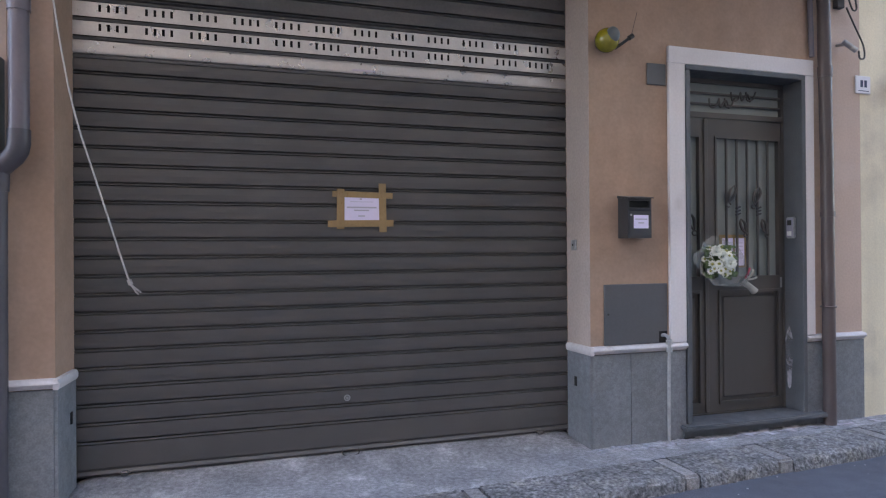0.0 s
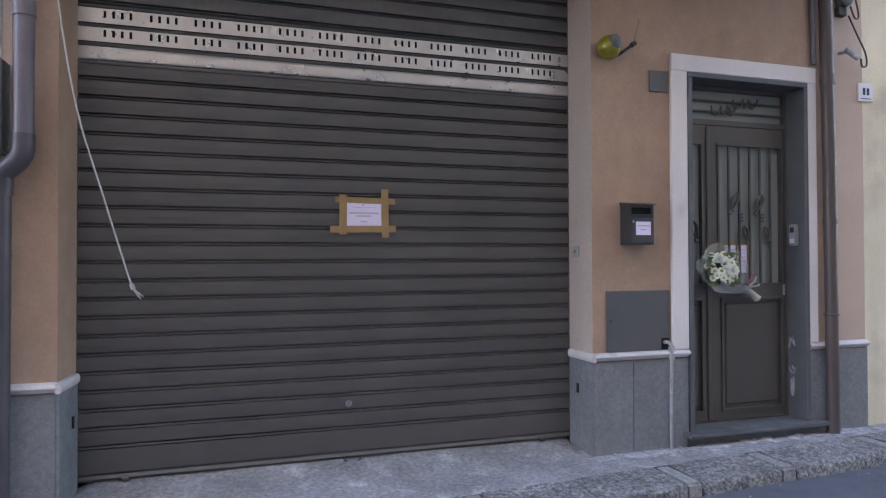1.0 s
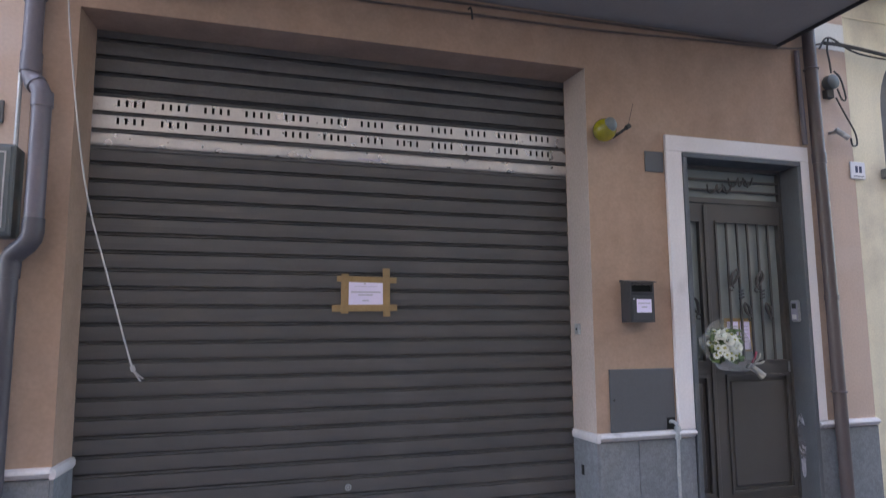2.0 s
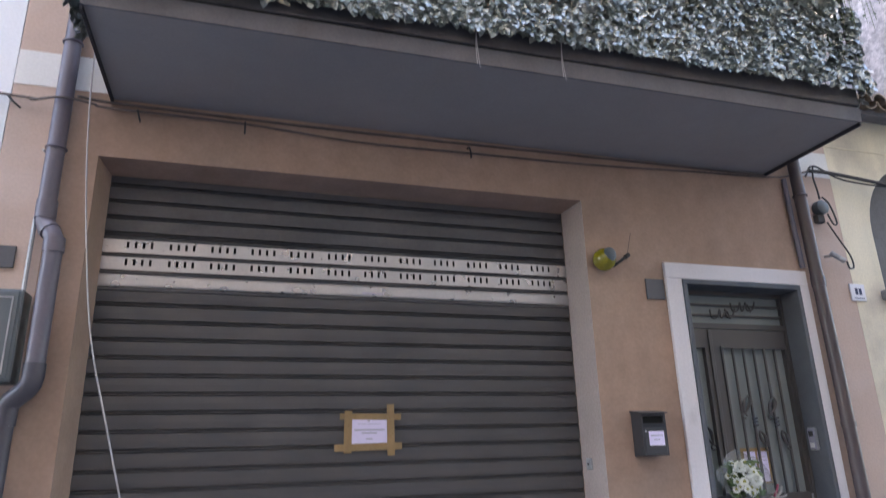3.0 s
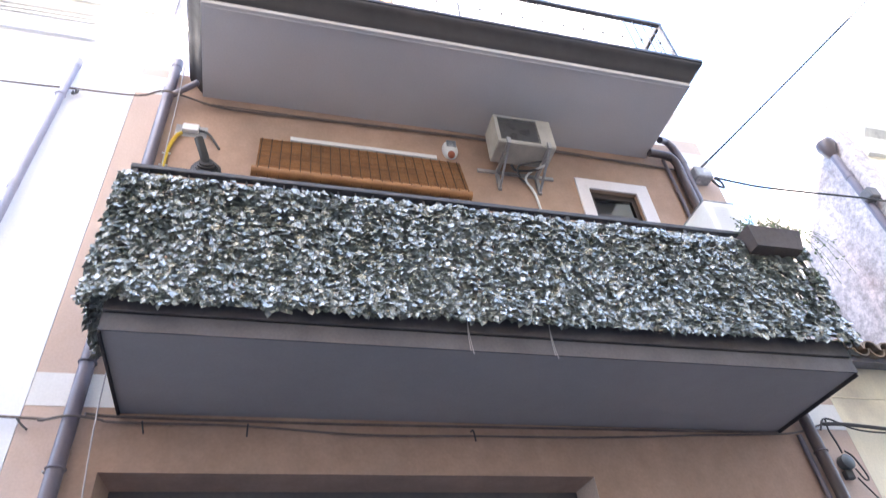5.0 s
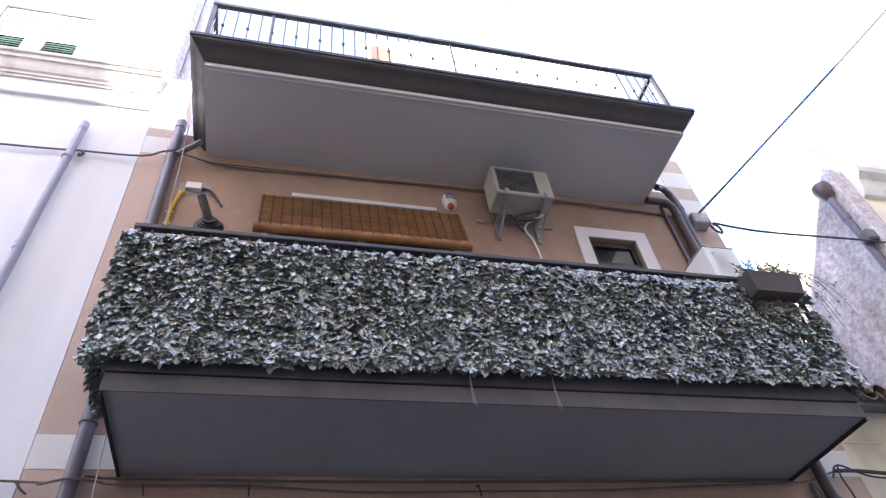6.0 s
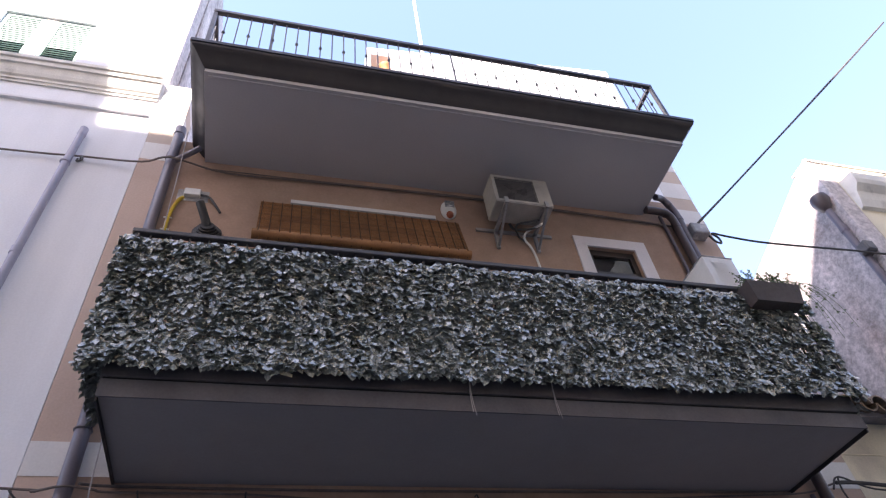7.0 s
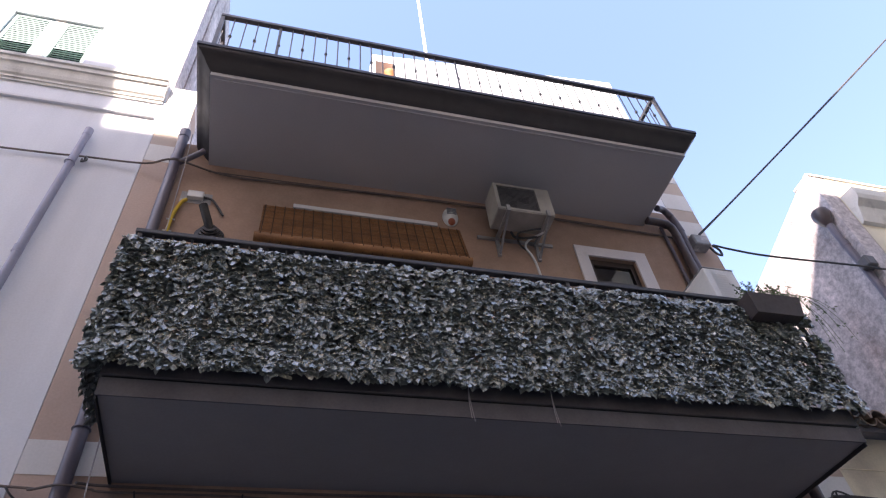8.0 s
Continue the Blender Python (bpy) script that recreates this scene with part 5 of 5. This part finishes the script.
solid("wall_west_house_quoin", box(-0.504, -0.488, 0.003, 0.30, 8.0, 12.5), RAWPLASTER, "stained cement render on the neighbouring house's corner", "wall", "structure")
solid("cornice", prism_x(cor, -9.0, -0.53), CREAMTRIM, "weathered cream cornice with stepped mouldings", "cornice", "structure")
solid("string_course", prism_x([(-0.001, 7.50), (-0.03, 7.505), (-0.035, 7.53), (-0.001, 7.54)], -9.0, -0.56), WHITEWALL, "thin white plaster moulding", "moulding", "structure")
shut = thing("window_shutters", (-1.93, 0.05, 8.09), "closed pale green louvred window shutters", "shutter")
part("window_back", box(-2.40, -1.46, 0.2, 0.21, 8.09, 9.24), HOLE, shut)
for x0, x1 in ((-2.395, -1.985), (-1.875, -1.465)):
    lf = part("shutter_leaf", frame_of(x0, x1, 8.095, 9.23, 0.045, 0.03, 0.07), GREENPAINT, shut)
    for i in range(24):
        z = 8.15 + 0.0435 * i
        tilt = 0.016 if z < 8.62 else 0.0
        part("louvre_slat", prism_x([(0.034, z - 0.002 + tilt * 0.4), (0.046 + tilt, z + 0.042 - tilt * 0.5), (0.05 + tilt, z + 0.041 - tilt * 0.5), (0.038, z - 0.005 + tilt * 0.4)], x0 + 0.045, x1 - 0.045), GREENPAINT, lf)
part("centre_post", box(-1.984, -1.876, 0.028, 0.09, 8.095, 9.23), CREAMTRIM, shut)
drainpipe([(-1.03, -0.06, 7.07), (-1.06, -0.06, 6.0), (-1.09, -0.06, 4.6), (-1.1, -0.06, 0.0)], 0.034, PIPE_LILAC, "lilac-grey drainpipe on the white house",
          [((-1.03, -0.06, 7.08), (-1.032, -0.06, 6.98)), ((-1.075, -0.06, 5.45), (-1.077, -0.06, 5.38))], [(-1.05, -0.06, 6.55)])
solid("cable_hook", tube(curve([(-0.97, -0.001, 6.69), (-0.95, -0.05, 6.68), (-0.93, -0.06, 6.62), (-0.97, -0.05, 6.60), (-0.98, -0.03, 6.66)], 4), 0.01, 6), IRON, "iron cable hook in the white wall", "hook")

# ---- neighbours on the east ----
arch_c, arch_r, arch_z = 6.62, 0.66, 3.18
yl = bmesh.new()
seg = 20
arc = [(arch_c + arch_r * math.cos(math.pi * (1 - k / seg)), arch_z + arch_r * math.sin(math.pi * (1 - k / seg))) for k in range(seg + 1)]
low = -0.2
outline = [(5.622, low), (arch_c - arch_r, low), *arc, (arch_c + arch_r, low), (8.0, low), (8.0, 4.25), (5.622, 4.25)]
f, b = [[yl.verts.new((x, y, z)) for x, z in outline] for y in (0.0, 0.3)]
yl.faces.new(f), yl.faces.new(b[::-1])
for k in range(len(outline)):
    yl.faces.new((f[k], f[(k + 1) % len(outline)], b[(k + 1) % len(outline)], b[k]))
solid("wall_yellow_house", yl, YELLOWWALL, "pale yellow stained plaster wall with an arched doorway", "wall", "structure")
gate = thing("arched_door", (arch_c, 0.2, 0), "grey wooden door with an arched fanlight panel", "door")
bm = bmesh.new()
fr_ = [bm.verts.new((x, 0.14, z)) for x, z in arc]
bk_ = [bm.verts.new((x, 0.18, z)) for x, z in arc]
bm.faces.new(fr_), bm.faces.new(bk_[::-1])
for k in range(len(arc)):
    bm.faces.new((fr_[k], fr_[(k + 1) % len(arc)], bk_[(k + 1) % len(arc)], bk_[k]))
part("fanlight_panel", bm, GREYWOOD, gate)
for k in range(5):
    x0 = arch_c - arch_r + 2 * arch_r * k / 5
    part("plank", box(x0 + 0.003, x0 + 2 * arch_r / 5 - 0.003, 0.14, 0.18, 0.0, 2.55, 0.004), GREYWOOD, gate)
part("ledge", box(arch_c - arch_r - 0.06, arch_c + arch_r + 0.06, -0.06, 0.14, 2.58, 2.66, 0.01), STONE, gate, "grey stone ledge")
part("upper_panel", box(arch_c - arch_r + 0.002, arch_c + arch_r - 0.002, 0.14, 0.18, 2.661, 3.179), GREYWOOD, gate)
solid("wall_line", prism_x([(-0.001, 3.93), (-0.006, 3.932), (-0.006, 3.94), (-0.001, 3.942)], 5.63, 8.0), YELLOWWALL, "thin ridge in the yellow plaster", "moulding", "structure")
roof = thing("tile_roof", (6.8, 1.2, 4.2), "low roof of weathered clay tiles on the yellow house", "roof")
part("deck", prism_x([(-0.18, 4.20), (3.0, 5.0), (3.0, 5.06), (-0.18, 4.25)], 5.63, 7.99), GREYPLASTER, roof)


def clay_tile(x, y, z, up):
    bm = bmesh.new()
    rows = []
    for yy, r in ((0.0, 0.085), (0.42, 0.075)):
        for rr in (r, r - 0.014):
            rows.append([bm.verts.new((x + rr * math.cos(t), y + yy, z + 0.25 * yy + up * rr * math.sin(t))) for t in [math.pi * k / 8 for k in range(9)]])
    for a, b in ((rows[0], rows[2]), (rows[1], rows[3]), (rows[0], rows[1]), (rows[2], rows[3])):
        for k in range(8):
            bm.faces.new((a[k], a[k + 1], b[k + 1], b[k]))
    return bm


for i in range(14):
    for j in range(3):
        part("roof_tile", clay_tile(5.71 + 0.17 * i, -0.28 + 0.36 * j, 4.27 + 0.09 * j + 0.004 * (i % 3), 1), TERRACOTTA, roof, smooth=True)
        if i < 13:
            part("channel_tile", clay_tile(5.795 + 0.17 * i, -0.25 + 0.36 * j, 4.30 + 0.09 * j, -1), TERRACOTTA, roof, smooth=True)

# tall house further east: side gable and front
GX = 8.02
side = bmesh.new()
pl = [(0.0, -0.2), (0.0, 8.66), (5.0, 6.86), (5.0, -0.2)]
a, b = [[side.verts.new((x, y, z)) for y, z in pl] for x in (GX, GX + 0.3)]
for k in range(4):
    side.faces.new((a[k], a[(k + 1) % 4], b[(k + 1) % 4], b[k]))
side.faces.new(a), side.faces.new(b[::-1])
solid("wall_gable_house_side", side, RAWPLASTER, "stained pinkish bare plaster gable wall", "wall", "structure")
fw = pierced(GX + 0.31, 15.0, -0.2, 8.6, 0.0, 0.3, ((8.75, 9.7, 5.6, 7.25),))
solid("wall_gable_house_front", fw, YELLOWWALL, "pale cream plaster front of the gable house", "wall", "structure")
gw = thing("gable_window", (9.2, 0.1, 5.6), "window with a heavy cream moulded hood", "window", kind="structure")
part("hood", prism_x([(-0.001, 7.60), (-0.05, 7.62), (-0.09, 7.74), (-0.12, 7.86), (-0.20, 7.95), (-0.22, 8.02), (-0.22, 8.15), (-0.001, 8.18)], 8.34, 9.95), CREAMTRIM, gw)
part("architrave", pierced(8.62, 9.83, 5.5, 7.4, -0.05, -0.001, ((8.75, 9.7, 5.6, 7.25),)), CREAMTRIM, gw)
part("panel", box(8.75, 9.7, 0.15, 0.2, 5.6, 7.25), GREYWOOD, gw)
solid("coping", box(GX + 0.02, 15, -0.02, 0.32, 8.605, 8.66, 0.01), CREAMTRIM, "cream roof edge of the gable house", "coping", "structure")
hop = thing("drain_hopper", (7.95, 0.2, 7.7), "grey rain hopper with a pale drainpipe on the gable wall", "drainpipe")
part("hopper", tube([(7.93, 0.135, 7.92), (7.93, 0.135, 7.84), (7.93, 0.135, 7.72), (7.94, 0.135, 7.66)], 0, 14, radii=[0.115, 0.125, 0.085, 0.05]), PIPE_BROWN, hop, smooth=True)
part("pipe", tube([(7.94, 0.135, 7.68), (7.95, 0.13, 7.2), (7.96, 0.12, 6.6), (7.96, 0.12, 5.5), (7.96, 0.12, 4.3)], 0.048, 10), PIPE, hop, smooth=True)
part("collar", tube([(7.948, 0.13, 7.32), (7.95, 0.13, 7.24)], 0.056, 10), PIPE, hop, smooth=True)
solid("lamp_block", box(7.86, 8.015, -0.03, 0.12, 6.75, 6.92, 0.02), GREYWOOD, "dark weathered block on the gable wall", "bracket")
solid("wall_insulator", tube([(8.015, 0.75, 5.15), (7.93, 0.74, 5.14), (7.90, 0.74, 5.16)], 0, 8, radii=[0.012, 0.02, 0.045]), ENAMEL, "small white insulator on the gable wall", "insulator")

# ---- houses opposite, behind the camera ----
for name, x0, x1, top_z in (("wall_opposite_west", -22, -5.3, 15.6), ("wall_opposite", -5.299, -2.7, 14.4), ("wall_opposite_east", -2.699, 24, 15.35)):
    solid(name, box(x0, x1, -7.5, -7.2, -0.2, top_z), OPPOSITE, "plain house wall across the street", "wall", "structure")

# ---- bouquet in the door's bars ----
bq = thing("flower_bouquet", (4.42, 0.05, 1.1), "bouquet of white daisies in clear wrap tied to the door", "bouquet")
fl = random.Random(8)
C = Vector((4.275, 0.02, 1.245))
face = Vector((-0.25, -0.9, 0.32)).normalized()
sx = face.cross(Vector((0, 0, 1))).normalized()
sy = sx.cross(face)


def daisy(c, n, r):
    bm = bmesh.new()
    s = n.orthogonal().normalized()
    t = n.cross(s)
    a0 = fl.uniform(0, 1)
    for k in range(11):
        a = a0 + 2 * math.pi * k / 11
        d, w = math.cos(a) * s + math.sin(a) * t, -math.sin(a) * s + math.cos(a) * t
        q = [c + d * r * 0.2, c + d * r * 0.65 + w * r * 0.22 + n * r * 0.10, c + d * r + n * r * 0.02, c + d * r * 0.65 - w * r * 0.22 + n * r * 0.10]
        bm.faces.new([bm.verts.new(p) for p in q])
    return bm


k = 0
while k < 38:
    u, v = fl.uniform(-1, 1), fl.uniform(-1, 1)
    if u * u + v * v > 1:
        continue
    h = 0.07 * (1 - u * u - v * v)
    c = C + sx * u * 0.125 + sy * v * 0.125 + face * (h + fl.uniform(-0.01, 0.015))
    n = (face + sx * u * 0.6 + sy * v * 0.6 + Vector((fl.gauss(0, 0.15), 0, fl.gauss(0, 0.15)))).normalized()
    r = fl.uniform(0.024, 0.034)
    d = part("daisy", daisy(c, n, r), PETAL, bq, "white daisy")
    e = bmesh.new()
    bmesh.ops.create_icosphere(e, subdivisions=1, radius=r * 0.3, matrix=Matrix.Translation(c + n * r * 0.1))
    part("flower_eye", e, FLOWEREYE, d)
    k += 1
for u, v in ((0.05, 0.15), (-0.35, -0.25), (0.4, 0.45)):
    c = C + sx * u * 0.125 + sy * v * 0.125 + face * 0.085
    bm = bmesh.new()
    for ring in range(3):
        for j in range(5):
            a = j * 2 * math.pi / 5 + ring * 0.6
            d = math.cos(a) * sx + math.sin(a) * sy
            w = -math.sin(a) * sx + math.cos(a) * sy
            r = 0.014 + 0.011 * ring
            q = [c + d * r * 0.5 - w * r * 0.6, c + d * r * 0.5 + w * r * 0.6, c + d * r * 1.1 + w * r * 0.5 + face * (0.03 - 0.009 * ring), c + d * r * 1.1 - w * r * 0.5 + face * (0.03 - 0.009 * ring)]
            bm.faces.new([bm.verts.new(p) for p in q])
    part("rose", bm, PETAL, bq, "cream-white rose")
poses = []
for i in range(150):
    u, v = fl.uniform(-0.8, 0.8), fl.uniform(-0.8, 0.8)
    p = C + sx * u * 0.14 + sy * v * 0.14 + face * fl.uniform(-0.03, 0.045)
    poses.append(Matrix.Translation(-BASE[bq.name]) @ leaf_pose(fl, p, face))
me = joined_leaves("greenery", poses, [leaf_shape(fl, s) for s in (0.03, 0.04)], fl)
me.materials.append(HERB)
gr_ = new("greenery", me)
gr_.parent = bq
tagged(gr_, "green filler leaves", kind="stuff")
# the wrap: a ruffled cone that opens round the flowers and narrows to the tied stems
wrap = bmesh.new()
tie = Vector((4.53, 0.07, 1.10))
rings = []
for j in range(7):
    f = j / 6
    row = []
    for k in range(28):
        a = 2 * math.pi * k / 28
        ruffle = 1 + 0.10 * f * math.sin(a * 5 + 1) + 0.05 * f * math.sin(a * 9)
        r = (0.028 + 0.155 * f ** 0.8) * ruffle
        p = tie.lerp(C + face * 0.03, f) + sx * r * math.cos(a) + sy * r * math.sin(a) + face * 0.02 * f * math.sin(a * 4)
        row.append(wrap.verts.new(p))
    rings.append(row)
for a, b in zip(rings, rings[1:]):
    for k in range(28):
        wrap.faces.new((a[k], a[(k + 1) % 28], b[(k + 1) % 28], b[k]))
part("wrap", wrap, FILM, bq, "clear florist wrap", smooth=True)
part("stem_bundle", tube([(4.52, 0.07, 1.105), (4.59, 0.06, 1.06), (4.63, 0.055, 1.02)], 0, 9, radii=[0.026, 0.022, 0.030]), AGEDWHITE, bq, "stems in pale wrap", smooth=True)
for pts in ([(4.53, 0.04, 1.11), (4.57, 0.02, 1.15), (4.59, 0.025, 1.19)], [(4.53, 0.04, 1.11), (4.59, 0.02, 1.12), (4.62, 0.025, 1.13)], [(4.53, 0.04, 1.12), (4.54, 0.02, 1.17), (4.56, 0.025, 1.20)]):
    part("ribbon", tube(curve(pts, 4), 0.008, 4), REDRIBBON if pts[2][2] > 1.195 else AGEDWHITE, bq, smooth=True)

flake = random.Random(4)

# crumbs of plaster and dry leaves on the pavement and along the kerb
crumbs = bmesh.new()
for k in range(70):
    x = flake.uniform(0.2, 6.0)
    on_road = flake.random() < 0.35
    y = kerb_y(x) - flake.uniform(0.03, 0.25) if on_road else flake.uniform(kerb_y(x) + 0.03, -0.03)
    z = -0.082 if on_road else pavement_z(x) + 0.006
    r = flake.uniform(0.003, 0.009)
    bmesh.ops.create_icosphere(crumbs, subdivisions=1, radius=1, matrix=Matrix.LocRotScale((x, y, z), Euler((0, 0, flake.uniform(0, 3))), (r, r * flake.uniform(0.4, 1), r * 0.35)))
solid("street_litter", crumbs, LEAD, "pale crumbs of plaster and paper scattered on the pavement", "litter", "stuff")

# white salts bloomed along the foot of the walls, before the shutter and on the door's stone lining
SALT = bpy.data.materials.new("white salt bloom")
SALT.use_nodes = True
_s = SALT.node_tree
_n, _r = _s.nodes.new("ShaderNodeTexNoise"), _s.nodes.new("ShaderNodeMapRange")
_n.inputs["Scale"].default_value, _n.inputs["Detail"].default_value = 7.0, 8.0
_s.links.new(_s.nodes.new("ShaderNodeTexCoord").outputs["Object"], _n.inputs["Vector"])
_r.inputs["From Min"].default_value, _r.inputs["From Max"].default_value, _r.inputs["To Max"].default_value = 0.44, 0.64, 0.75
_s.links.new(_n.outputs["Fac"], _r.inputs["Value"])
_m, _p = _s.nodes.new("ShaderNodeMixShader"), _s.nodes["Principled BSDF"]
_p.inputs["Base Color"].default_value, _p.inputs["Roughness"].default_value = (0.60, 0.57, 0.62, 1), 0.95
_s.links.new(_r.outputs["Result"], _m.inputs["Fac"])
_s.links.new(_s.nodes.new("ShaderNodeBsdfTransparent").outputs[0], _m.inputs[1]), _s.links.new(_p.outputs[0], _m.inputs[2])
_s.links.new(_m.outputs[0], _s.nodes["Material Output"].inputs["Surface"])
bloom = bmesh.new()
for x0, x1, y0, y1 in ((3.16, 5.62, -0.17, -0.03),):
    rows = []
    for k in range(41):
        x = x0 + (x1 - x0) * k / 40
        wave = 0.03 * noise.noise(Vector((x * 3, y0, 0)))
        rows.append([bloom.verts.new((x, y, pavement_z(x) + (0.05 * max(y, 0) / 0.3 if x < 3.2 else 0) + 0.008)) for y in (y0 + wave, (y0 + y1) / 2, y1)])
    for a, b in zip(rows, rows[1:]):
        for k in range(2):
            bloom.faces.new((a[k], b[k], b[k + 1], a[k + 1]))
ring = [bloom.verts.new((4.9985, 0.10 + 0.035 * math.cos(a) * (1 + 0.3 * math.sin(3 * a)), 0.50 + 0.24 * math.sin(a))) for a in [2 * math.pi * k / 20 for k in range(20)]]
bloom.faces.new(ring)
solid("salt_bloom", bloom, SALT, "white salt stains along the foot of the walls", "stain", "stuff")
